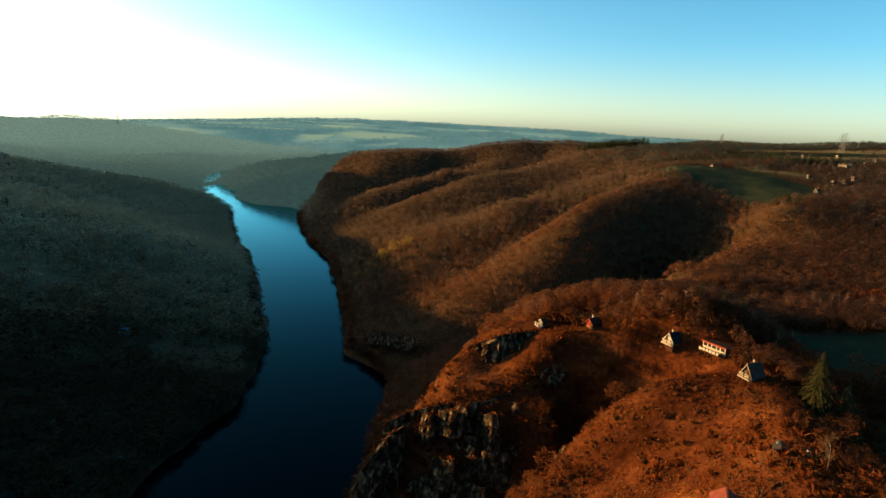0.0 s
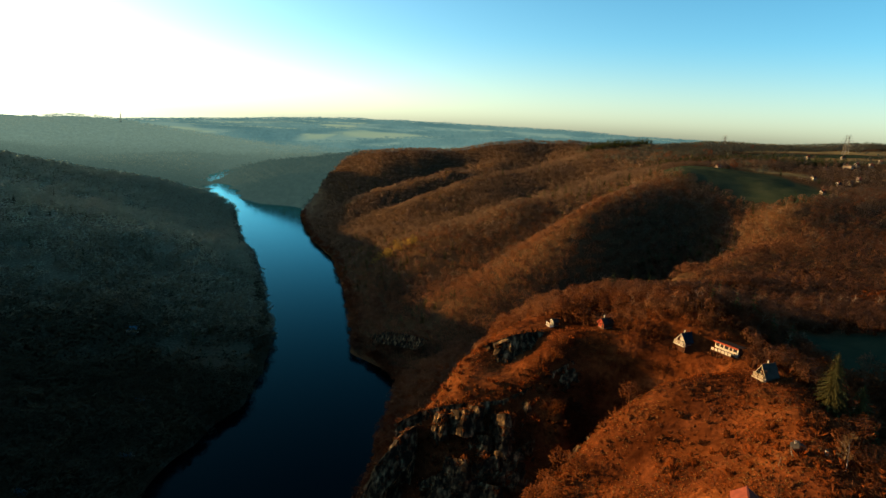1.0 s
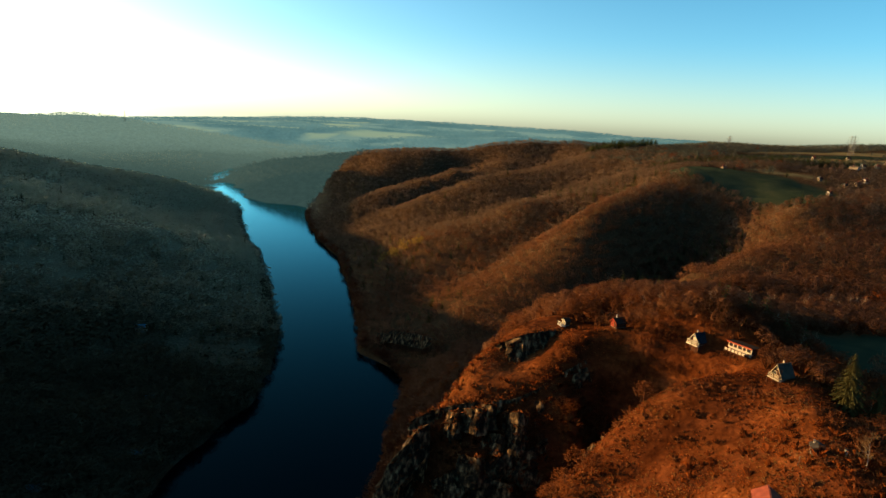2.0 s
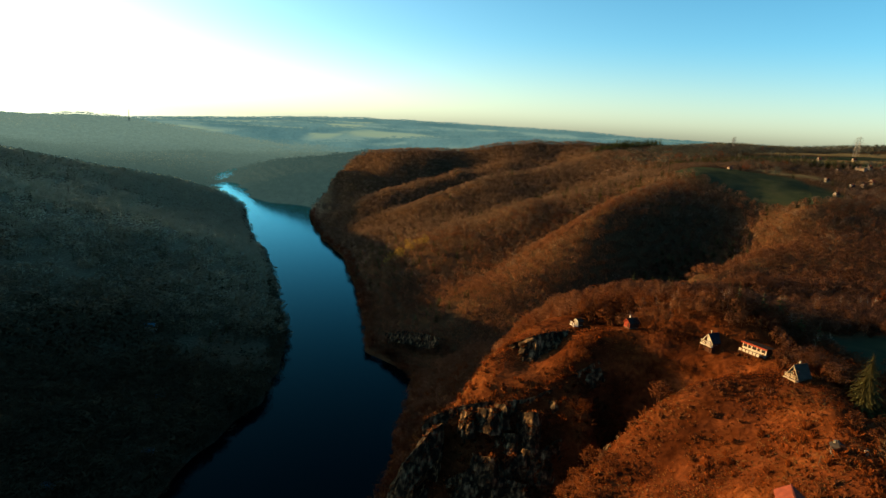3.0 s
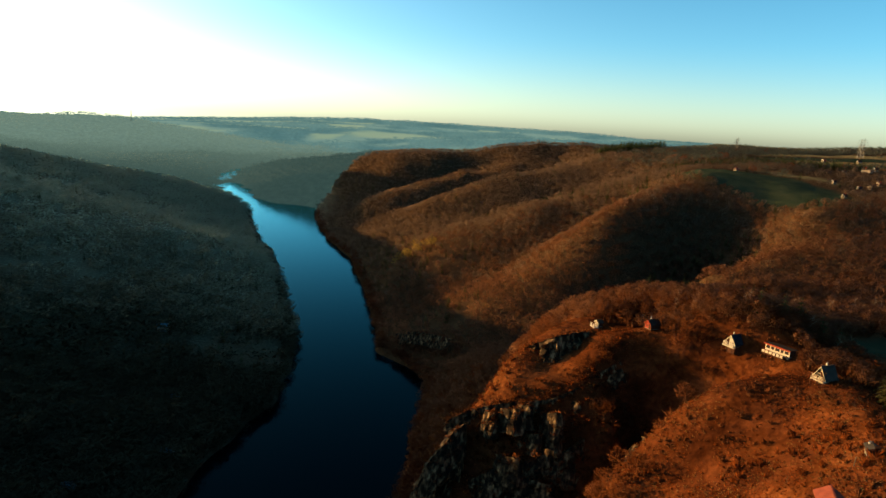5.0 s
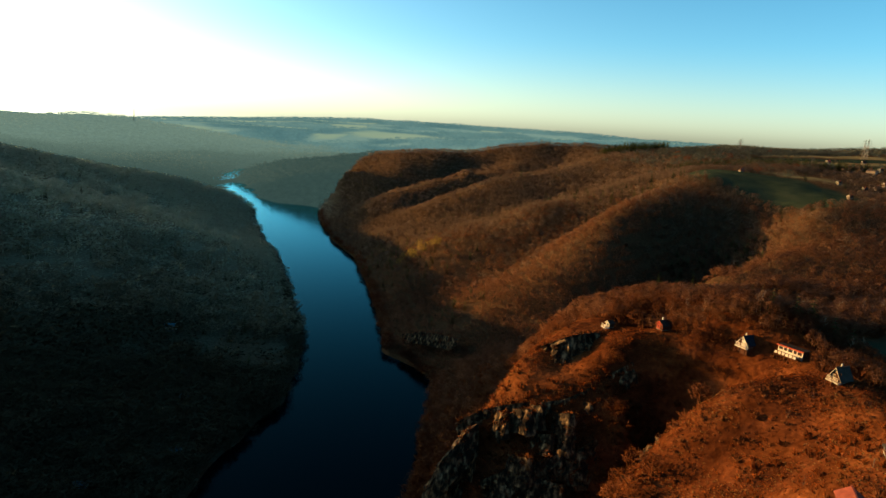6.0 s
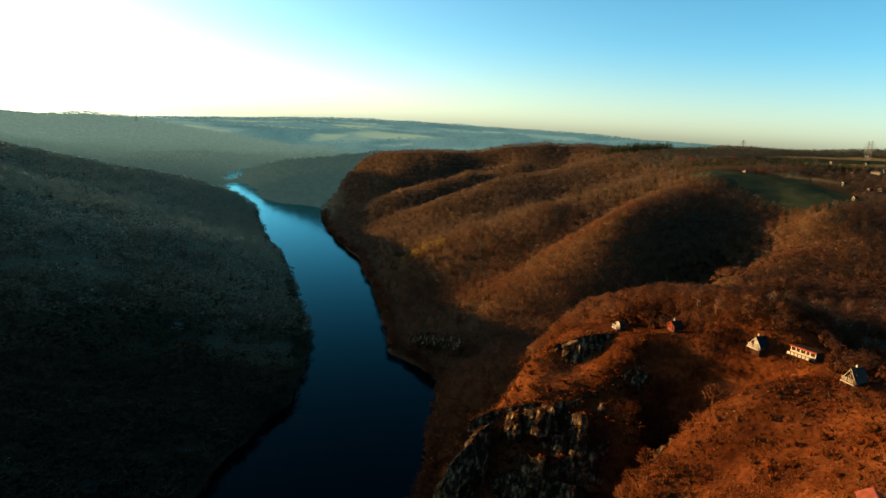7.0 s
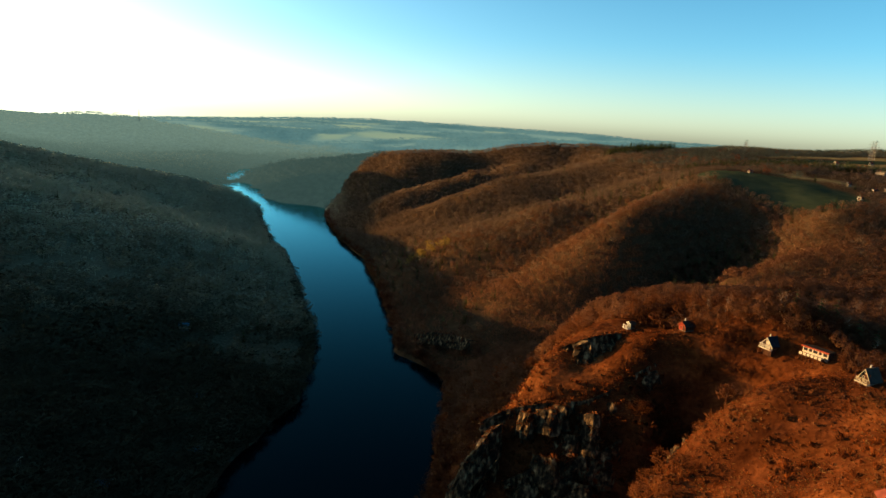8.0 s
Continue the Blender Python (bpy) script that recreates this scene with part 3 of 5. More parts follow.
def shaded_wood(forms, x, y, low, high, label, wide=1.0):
    """Mixed wood, darker by the water; the haze farther up is put into paler twigs."""
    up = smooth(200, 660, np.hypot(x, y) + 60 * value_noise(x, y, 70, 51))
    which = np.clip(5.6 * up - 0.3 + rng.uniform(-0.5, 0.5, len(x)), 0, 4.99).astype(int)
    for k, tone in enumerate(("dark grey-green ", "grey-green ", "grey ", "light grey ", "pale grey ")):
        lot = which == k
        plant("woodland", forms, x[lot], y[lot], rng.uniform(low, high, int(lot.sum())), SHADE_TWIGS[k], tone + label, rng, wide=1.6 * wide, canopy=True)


pine_part = lambda x, y: smooth(0.35, 0.6, value_noise(x, y, 60, 21) + 0.3 * (x < -0.32 * y - 10) + 0.35 * within(x, y, 200, 800, 110, 30))
X, Y = scatter(rng, -330, 330, 40, 300, 4.0, lambda x, y: wooded(x, y) * (np.hypot(x, y) < 300))
side = shaded_side(X, Y)
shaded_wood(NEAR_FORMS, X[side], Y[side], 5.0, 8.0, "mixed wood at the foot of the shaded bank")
X, Y = X[~side], Y[~side]
# paler twigs with distance put the crest's sunlight and some haze into the colour
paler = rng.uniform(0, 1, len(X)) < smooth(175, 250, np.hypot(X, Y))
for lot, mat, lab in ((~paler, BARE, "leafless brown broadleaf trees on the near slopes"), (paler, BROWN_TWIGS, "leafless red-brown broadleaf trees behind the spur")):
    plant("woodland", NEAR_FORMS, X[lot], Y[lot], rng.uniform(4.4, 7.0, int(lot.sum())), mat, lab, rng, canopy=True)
X, Y = scatter(rng, -700, 700, 140, 720, 4.2, lambda x, y: wooded(x, y) * np.where(shaded_side(x, y), 0.62, 1.0) * ((np.hypot(x, y) >= 300) & (np.hypot(x, y) < 700)) * (1 - 0.6 * pine_part(x, y)))
side = shaded_side(X, Y)
shaded_wood(SHADE_FORMS, X[side], Y[side], 5.6, 7.6, "mixed wood toned for haze on the shaded bank")
X, Y = X[~side], Y[~side]
# greyer twigs take over with distance in place of haze
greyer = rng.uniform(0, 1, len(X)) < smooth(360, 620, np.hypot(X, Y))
for lot, mat, lab in ((~greyer, BROWN_TWIGS, "leafless red-brown broadleaf wood along the river slopes"), (greyer, GREY_TWIGS, "leafless broadleaf wood along the river slopes, greyed in colour for haze")):
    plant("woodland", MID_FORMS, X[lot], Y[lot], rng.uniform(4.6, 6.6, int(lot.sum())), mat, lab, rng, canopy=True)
X, Y = scatter(rng, -1400, 1400, 400, 1250, 6.6, lambda x, y: wooded(x, y) * ((np.hypot(x, y) >= 700) & (np.hypot(x, y) < 1200)) * ~is_remote(x, y))
side = shaded_side(X, Y)
shaded_wood(FAR_FORMS, X[side], Y[side], 6, 8, "mixed wood toned for haze up the shaded bank", wide=1.25)
X, Y = X[~side], Y[~side]
upper = rng.uniform(0, 1, len(X)) < smooth(180, 330, X) * smooth(620, 760, Y)
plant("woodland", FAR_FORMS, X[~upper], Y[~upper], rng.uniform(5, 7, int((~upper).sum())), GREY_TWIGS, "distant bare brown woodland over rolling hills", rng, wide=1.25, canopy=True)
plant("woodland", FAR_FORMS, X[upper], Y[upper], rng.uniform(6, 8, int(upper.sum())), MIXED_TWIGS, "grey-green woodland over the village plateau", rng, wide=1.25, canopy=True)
X, Y = scatter(rng, -1300, 1300, 800, 1600, 10, lambda x, y: wooded(x, y) * ((np.hypot(x, y) >= 1200) & ~is_remote(x, y)))
plant("woodland", FAR_FORMS, X, Y, rng.uniform(5, 7, len(X)), MIXED_TWIGS, "bare woodland on the plateau's farther hills", rng, wide=1.6)
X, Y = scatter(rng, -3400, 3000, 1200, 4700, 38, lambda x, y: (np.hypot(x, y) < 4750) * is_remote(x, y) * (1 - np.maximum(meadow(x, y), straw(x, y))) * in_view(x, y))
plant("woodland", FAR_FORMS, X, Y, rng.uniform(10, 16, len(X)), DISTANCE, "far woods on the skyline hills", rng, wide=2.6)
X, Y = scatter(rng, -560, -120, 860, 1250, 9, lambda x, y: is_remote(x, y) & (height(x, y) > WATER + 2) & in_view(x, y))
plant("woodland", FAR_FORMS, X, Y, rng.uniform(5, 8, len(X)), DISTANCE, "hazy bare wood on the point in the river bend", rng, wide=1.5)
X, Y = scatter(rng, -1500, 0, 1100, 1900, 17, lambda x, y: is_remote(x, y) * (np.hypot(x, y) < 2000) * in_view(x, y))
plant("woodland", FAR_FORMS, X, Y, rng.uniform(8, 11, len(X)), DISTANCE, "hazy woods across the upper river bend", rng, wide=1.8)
X, Y = scatter(rng, -700, 900, 60, 1300, 9, lambda x, y: wooded(x, y) * pine_part(x, y) * np.where(shaded_side(x, y), 0.1, 0.5) * (1 - 0.8 * smooth(550, 700, y)) * ~is_remote(x, y))
plant("conifers", SPRUCE_FORMS, X, Y, rng.uniform(6, 10, len(X)), NEEDLES, "dark green conifers scattered through the wood", rng, "conifers")

# spruces added so that their dark needles deepen the hollow's shade
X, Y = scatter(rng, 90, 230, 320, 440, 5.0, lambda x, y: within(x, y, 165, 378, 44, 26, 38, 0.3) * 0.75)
plant("conifers", SPRUCE_FORMS, X, Y, rng.uniform(5, 8, len(X)), NEEDLES, "dark spruces added to deepen the shade in the hollow", rng, "conifers", wide=1.4)

def waterside(bank, inland):
    """Places in a ragged row along a bank."""
    xs, ys = [], []
    for (ax, ay), (bx, by) in zip(bank, bank[1:]):
        span = math.hypot(bx - ax, by - ay)
        if 140 < ay < 900:
            f = rng.uniform(0, 1, int(span / 1.3))
            off = inland * rng.uniform(0.4, 5.5, len(f))
            xs.append(ax + (bx - ax) * f - (by - ay) / span * off)
            ys.append(ay + (by - ay) * f + (bx - ax) / span * off)
    x, y = np.concatenate(xs), np.concatenate(ys)
    k = height(x, y) > WATER - 0.6
    return x[k], y[k]


X, Y = waterside(LEFT_BANK, -1)
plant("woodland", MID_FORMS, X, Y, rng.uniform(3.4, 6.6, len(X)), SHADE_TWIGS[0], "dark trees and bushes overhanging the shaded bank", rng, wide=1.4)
X, Y = waterside(RIGHT_BANK, 1)
plant("woodland", MID_FORMS, X, Y, rng.uniform(3.0, 6.0, len(X)), BARE, "bare trees and bushes along the water's edge", rng, wide=1.4)

# near shrubs, undergrowth and small trees of the open slope
X, Y = scatter(rng, 0, 130, 45, 200, 0.85, lambda x, y: slope_open(x, y) * smooth(-0.75, 0.1, value_noise(x, y, 7, 31) + 0.5 * value_noise(x, y, 2.5, 36)) * in_view(x, y))
plant("dry_grass", CLUMP_FORMS, X, Y, rng.uniform(0.25, 0.65, len(X)), RUST, "tufts of rust-coloured dry grass and bracken", rng, "grass", wide=1.5, canopy=True)
X, Y = scatter(rng, 0, 130, 45, 200, 1.7, lambda x, y: slope_open(x, y) * smooth(-0.15, 0.45, 0.9 * value_noise(x, y, 17, 63) + value_noise(x, y, 8, 32) + 0.6 * value_noise(x, y, 3.2, 37)) * in_view(x, y))
plant("shrubs", SHRUB_FORMS, X, Y, 0.35 + 1.3 * rng.uniform(0, 1, len(X)) ** 3, SCRUB, "low brown scrub on the open hillside", rng, "scrub", wide=1.2, canopy=True)
X, Y = scatter(rng, 0, 130, 45, 200, 0.9, lambda x, y: slope_open(x, y) * smooth(0.05, 0.45, value_noise(x, y, 13, 65) + 0.4 * value_noise(x, y, 3, 66)) * in_view(x, y))
plant("dry_grass", CLUMP_FORMS, X, Y, rng.uniform(0.2, 0.5, len(X)), TAN_GRASS, "patches of pale tan grass on the hillside", rng, "grass", wide=1.7, canopy=True)
X, Y = scatter(rng, 0, 130, 45, 200, 2.6, lambda x, y: slope_open(x, y) * smooth(0.15, 0.5, value_noise(x, y, 12, 38)) * in_view(x, y))
plant("shrubs", SHRUB_FORMS, X, Y, rng.uniform(0.8, 2.2, len(X)), RUST, "rust-red bushes on the hillside", rng, "scrub")
X, Y = scatter(rng, -14, 50, 138, 164, 1.6, lambda x, y: smooth(-0.1, 0.4, value_noise(x, y, 5, 41)) * (np.abs(y - 151) < 9))
plant("shrubs", SHRUB_FORMS, X, Y, rng.uniform(0.8, 2.4, len(X)), BARE, "brown bushes on the cliff's ledges", rng, "scrub")
X, Y = scatter(rng, -40, 210, 45, 300, 3.0, lambda x, y: wooded(x, y) * 0.8)
plant("undergrowth", SHRUB_FORMS, X, Y, rng.uniform(1.2, 3.2, len(X)), BARE, "brown undergrowth beneath the bare trees", rng, "scrub", wide=1.3, canopy=True)
X, Y = scatter(rng, -40, 200, 45, 270, 7.0, lambda x, y: wooded(x, y) * smooth(0.1, 0.5, value_noise(x, y, 40, 33)))
plant("woodland", MID_FORMS, X, Y, rng.uniform(4, 8, len(X)), RUST, "young oaks that keep their rust-coloured leaves", rng)
X, Y = scatter(rng, -80, 10, 470, 560, 8.0, lambda x, y: within(x, y, -35, 512, 26, 14, 60))
plant("woodland", MID_FORMS, X, Y, rng.uniform(7, 10, len(X)), YELLOW, "a few trees with yellow autumn leaves above the river", rng)
X, Y = scatter(rng, 280, 640, 400, 860, 13.0, lambda x, y: smooth(0.1, 0.35, value_noise(x, y, 55, 34)) * (1 - np.maximum(meadow(x, y), straw(x, y))))
plant("village_trees", MID_FORMS, X, Y, rng.uniform(5, 9, len(X)), MIXED_TWIGS, "garden and orchard trees round the village", rng, "trees")
X, Y = scatter(rng, 280, 640, 400, 860, 24.0, lambda x, y: smooth(0.1, 0.35, value_noise(x, y, 55, 34)) * (1 - np.maximum(meadow(x, y), straw(x, y))))
plant("village_trees", MID_FORMS, X, Y, rng.uniform(5, 9, len(X)), RUST, "rust-leaved garden trees round the village", rng, "trees")
X, Y = scatter(rng, 220, 430, 570, 680, 4.5, lambda x, y: np.maximum(within(x, y, 335, 612, 70, 16, -22, 0.2), np.maximum(within(x, y, 300, 470, 9, 14, 20, 0.2), within(x, y, 262, 660, 40, 12, 5, 0.2))))
plant("conifers", SPRUCE_FORMS, X, Y, rng.uniform(7, 11, len(X)), NEEDLES, "a dark hedge of conifers behind the field", rng, "conifers", wide=1.5)
X, Y = scatter(rng, 150, 360, 860, 950, 6.0, lambda x, y: within(x, y, 262, 905, 56, 22, 8, 0.15))
plant("conifers", SPRUCE_FORMS, X, Y, rng.uniform(12, 16, len(X)), NEEDLES, "a dark spruce plantation along the hill's crest", rng, "conifers", wide=2.2)
X, Y = scatter(rng, 520, 1100, 1100, 1340, 8.0, lambda x, y: within(x, y, 830, 1285, 75, 26, 0, 0.15))
plant("conifers", SPRUCE_FORMS, X, Y, rng.uniform(6, 10, len(X)), NEEDLES, "dark conifers on the skyline ridge", rng, "conifers", wide=3.0)
X, Y = scatter(rng, -90, 60, 800, 900, 9.0, lambda x, y: within(x, y, -160, 900, 60, 20, 0, 0.2))
plant("conifers", SPRUCE_FORMS, X, Y, rng.uniform(8, 12, len(X)), NEEDLES, "dark conifers on the spur over the river bend", rng, "conifers", wide=1.5)

X, Y = scatter(rng, 34, 62, 154, 172, 2.2, lambda x, y: within(x, y, 41, 163.5, 5, 2.0, 15, 0.3))
plant("woodland", NEAR_FORMS, X, Y, rng.uniform(3.0, 5.0, len(X)), BARE, "small bare trees along the gully's rim", rng)
X, Y = scatter(rng, 52, 80, 152, 178, 2.6, lambda x, y: within(x, y, 65, 164.5, 9, 4.5, -35, 0.3))
plant("woodland", NEAR_FORMS, X, Y, rng.uniform(2.5, 4.5, len(X)), BARE, "low bare trees between the huts", rng)
X, Y = scatter(rng, 40, 78, 138, 166, 3.4, lambda x, y: within(x, y, 57, 154, 16, 9, 10, 0.3) * 0.8)
plant("woodland", NEAR_FORMS, X, Y, rng.uniform(2.0, 3.6, len(X)), BARE, "bare brown trees at the head of the gully", rng)
X, Y = scatter(rng, 76, 125, 125, 180, 3.0, lambda x, y: np.maximum(within(x, y, 99, 161, 18, 7, -15, 0.3), within(x, y, 93, 136, 7, 9, 0, 0.3)))
plant("woodland", NEAR_FORMS, X, Y, rng.uniform(3.5, 6.5, len(X)), BROWN_TWIGS, "brown bare trees behind the huts", rng)
X, Y = scatter(rng, 76, 150, 60, 125, 4.2, lambda x, y: within(x, y, 112, 92, 22, 32, 10, 0.25) * (np.hypot(x - 90, y - 115) > 9))
plant("conifers", SPRUCE_FORMS, X, Y, rng.uniform(6, 9, len(X)), NEEDLES, "dark conifers beside the open hillside", rng, "conifers", wide=1.3)

# thicket added to darken ground that lies in shade
X, Y = scatter(rng, 70, 100, 64, 104, 2.6, lambda x, y: within(x, y, 85, 84, 9, 17, 12, 0.3))
plant("woodland", NEAR_FORMS, X, Y, rng.uniform(2.5, 4.5, len(X)), BARE, "dark bare thicket added to darken the slope beside the shed", rng)

HUT_LINE = [(43.3, 179.0), (56.4, 168.2), (75.2, 155.5), (84.0, 149.0), (80.6, 124.8)]
clear_of_huts = lambda x, y, r: np.min([np.hypot(x - hx, y - hy) for hx, hy in HUT_LINE], axis=0) > r
X, Y = scatter(rng, 46, 100, 146, 186, 2.3, lambda x, y: (y > 171.5 - 0.68 * (x - 56)) * within(x, y, 76, 164, 24, 9, -30, 0.3) * clear_of_huts(x, y, 3.6))
plant("woodland", NEAR_FORMS, X, Y, rng.uniform(3.0, 5.4, len(X)), BROWN_TWIGS, "brown leafless trees close behind the huts", rng)
X, Y = scatter(rng, 46, 100, 120, 172, 1.5, lambda x, y: (1 - smooth(3.2, 6.0, np.min([np.hypot(x - hx, y - hy) for hx, hy in HUT_LINE], axis=0))) * clear_of_huts(x, y, 2.6) * 0.7)
plant("shrubs", SHRUB_FORMS, X, Y, rng.uniform(0.5, 1.3, len(X)), SCRUB, "brown bushes round the huts", rng, "scrub", wide=1.3)

# ---- more materials ----


def rock_material():
    """Dark lichened rock; paler streaks down its faces stand in for sunlit ribs."""
    m, n, l, b = material("crag_rock", 0.95, 0.1)
    c, nz = noise_ramp(n, l, 0.75, [(0.34, (0.00567, 0.0037, 0.00203)), (0.48, (0.0155, 0.0092, 0.00457)), (0.58, (0.0708, 0.0443, 0.0224)), (0.72, (0.226, 0.145, 0.0739))], 8, "Object", (1, 1, 0.45))
    l.new(c, b.inputs["Base Color"])
    bump(n, l, b, nz.outputs["Fac"], 0.7, 0.4)
    return m


ROCK = rock_material()
DULL_RENDER = plain_material("weathered_render", (0.0847, 0.0655, 0.0493), (0.131, 0.104, 0.077), 1.2, 0.85)
WHITE = plain_material("white_paint", (0.262, 0.231, 0.185), (0.354, 0.316, 0.254), 2.0, 0.7)
CREAM = plain_material("cream_render", (0.185, 0.146, 0.1), (0.262, 0.216, 0.154), 1.2, 0.85)
BROWN_BOARD = plain_material("brown_boards", (0.027, 0.0123, 0.0077), (0.0577, 0.0246, 0.0139), 1.6, 0.95, 0.03, 0, (1, 1, 9))
RED_BOARD = plain_material("red_boards", (0.131, 0.0231, 0.0139), (0.216, 0.0385, 0.0216), 1.6, 0.95, 0.05, 0, (1, 1, 9))
GREY_BOARD = plain_material("weathered_boards", (0.0924, 0.0732, 0.0539), (0.169, 0.135, 0.1), 1.6, 0.95, 0.05, 0, (1, 1, 9))
BLUE_ROOF = plain_material("blue_black_roofing", (0.00616, 0.0077, 0.0115), (0.0139, 0.0169, 0.0246), 1.0, 0.95, 0.08)
GREY_ROOF = plain_material("grey_roofing", (0.0231, 0.0193, 0.0162), (0.0462, 0.0385, 0.0316), 0.9, 0.95, 0.08)
RED_ROOF = plain_material("red_roofing", (0.0924, 0.0231, 0.0154), (0.162, 0.0431, 0.0277), 0.9, 0.95, 0.08)
DARK_ROOF = plain_material("dark_roofing", (0.0139, 0.00924, 0.0077), (0.0308, 0.02, 0.0154), 0.9, 0.95, 0.08)
BLUE_SHEET = plain_material("blue_sheet_roofing", (0.045, 0.10, 0.16), (0.09, 0.17, 0.24), 0.8, 0.95, 0.08)
CONCRETE = plain_material("concrete", (0.077, 0.0693, 0.0616), (0.131, 0.119, 0.104), 0.8, 0.9)
STEEL = plain_material("galvanised_steel", (0.0847, 0.0809, 0.077), (0.131, 0.123, 0.115), 0.5, 0.8, 0.2, 0.0)
GLASS, gn, gl, gb = material("window_glass", 0.08, 0.6)
gb.inputs["Base Color"].default_value = (0.02, 0.025, 0.03, 1)


# ---- building blocks ----
def part(name, bm, mat, parent, label=""):
    me = bpy.data.meshes.new(name)
    bmesh.ops.recalc_face_normals(bm, faces=bm.faces)
    bmesh.ops.scale(bm, vec=(UNIT, UNIT, UNIT), verts=bm.verts)
    bm.to_mesh(me)
    bm.free()
    me.materials.append(mat)
    ob = new(name, me)
    ob.parent = parent
    return tagged(ob, label)


def base(name, x, y, z, facing, label, category, group=""):
    """An Empty that carries a thing; its front looks along +x before the turn."""
    ob = new(name)
    ob.matrix_world = pose(*in_metres((x, y, z)), 0, 0, facing)
    return tagged(ob, label, category, group)


def ground_at(x, y):
    return float(height(x, y)[0])


def prism(bm, bottom, top):
    """A solid between two outlines of as many corners."""
    lo, hi = [bm.verts.new(p) for p in bottom], [bm.verts.new(p) for p in top]
    n = len(lo)
    bm.faces.new(lo[::-1])
    bm.faces.new(hi)
    for i in range(n):
        bm.faces.new((lo[i], lo[(i + 1) % n], hi[(i + 1) % n], hi[i]))
    return bm


def block(x0, x1, y0, y1, z0, z1, bm=None):
    bm = bm or bmesh.new()
    return prism(bm, [(x0, y0, z0), (x1, y0, z0), (x1, y1, z0), (x0, y1, z0)], [(x0, y0, z1), (x1, y0, z1), (x1, y1, z1), (x0, y1, z1)])


def gable(x0, x1, half, low, eave, ridge):
    """A gable wall across y, from x0 to x1."""
    outline = [(-half, low), (half, low), (half, eave), (0, ridge), (-half, eave)]
    return prism(bmesh.new(), [(x0, y, z) for y, z in outline], [(x1, y, z) for y, z in outline])


def slab(a, b, c, d, thick):
    """A roof panel with corners a, b, c, d and a thickness."""
    return prism(bmesh.new(), [(p[0], p[1], p[2] - thick) for p in (a, b, c, d)], [a, b, c, d])


def window(parent, x, y, z, w, h, frame_mat, out=1):
    """A framed window in a wall that faces x."""
    bm = bmesh.new()
    t = 0.09
    for y0, y1, z0, z1 in ((-w / 2, w / 2, -h / 2, -h / 2 + t), (-w / 2, w / 2, h / 2 - t, h / 2), (-w / 2, -w / 2 + t, -h / 2 + t, h / 2 - t),
                           (w / 2 - t, w / 2, -h / 2 + t, h / 2 - t), (-t / 2, t / 2, -h / 2 + t, h / 2 - t)):
        block(x, x + 0.07 * out, y + y0, y + y1, z + z0, z + z1, bm) if out > 0 else block(x - 0.07, x, y + y0, y + y1, z + z0, z + z1, bm)
    win = part("window", bm, frame_mat, parent, "framed window")
    part("pane", block(min(x, x + 0.03 * out), max(x, x + 0.03 * out), y - w / 2 + t, y + w / 2 - t, z - h / 2 + t, z + h / 2 - t), GLASS, win, "dark glass pane")
    return win


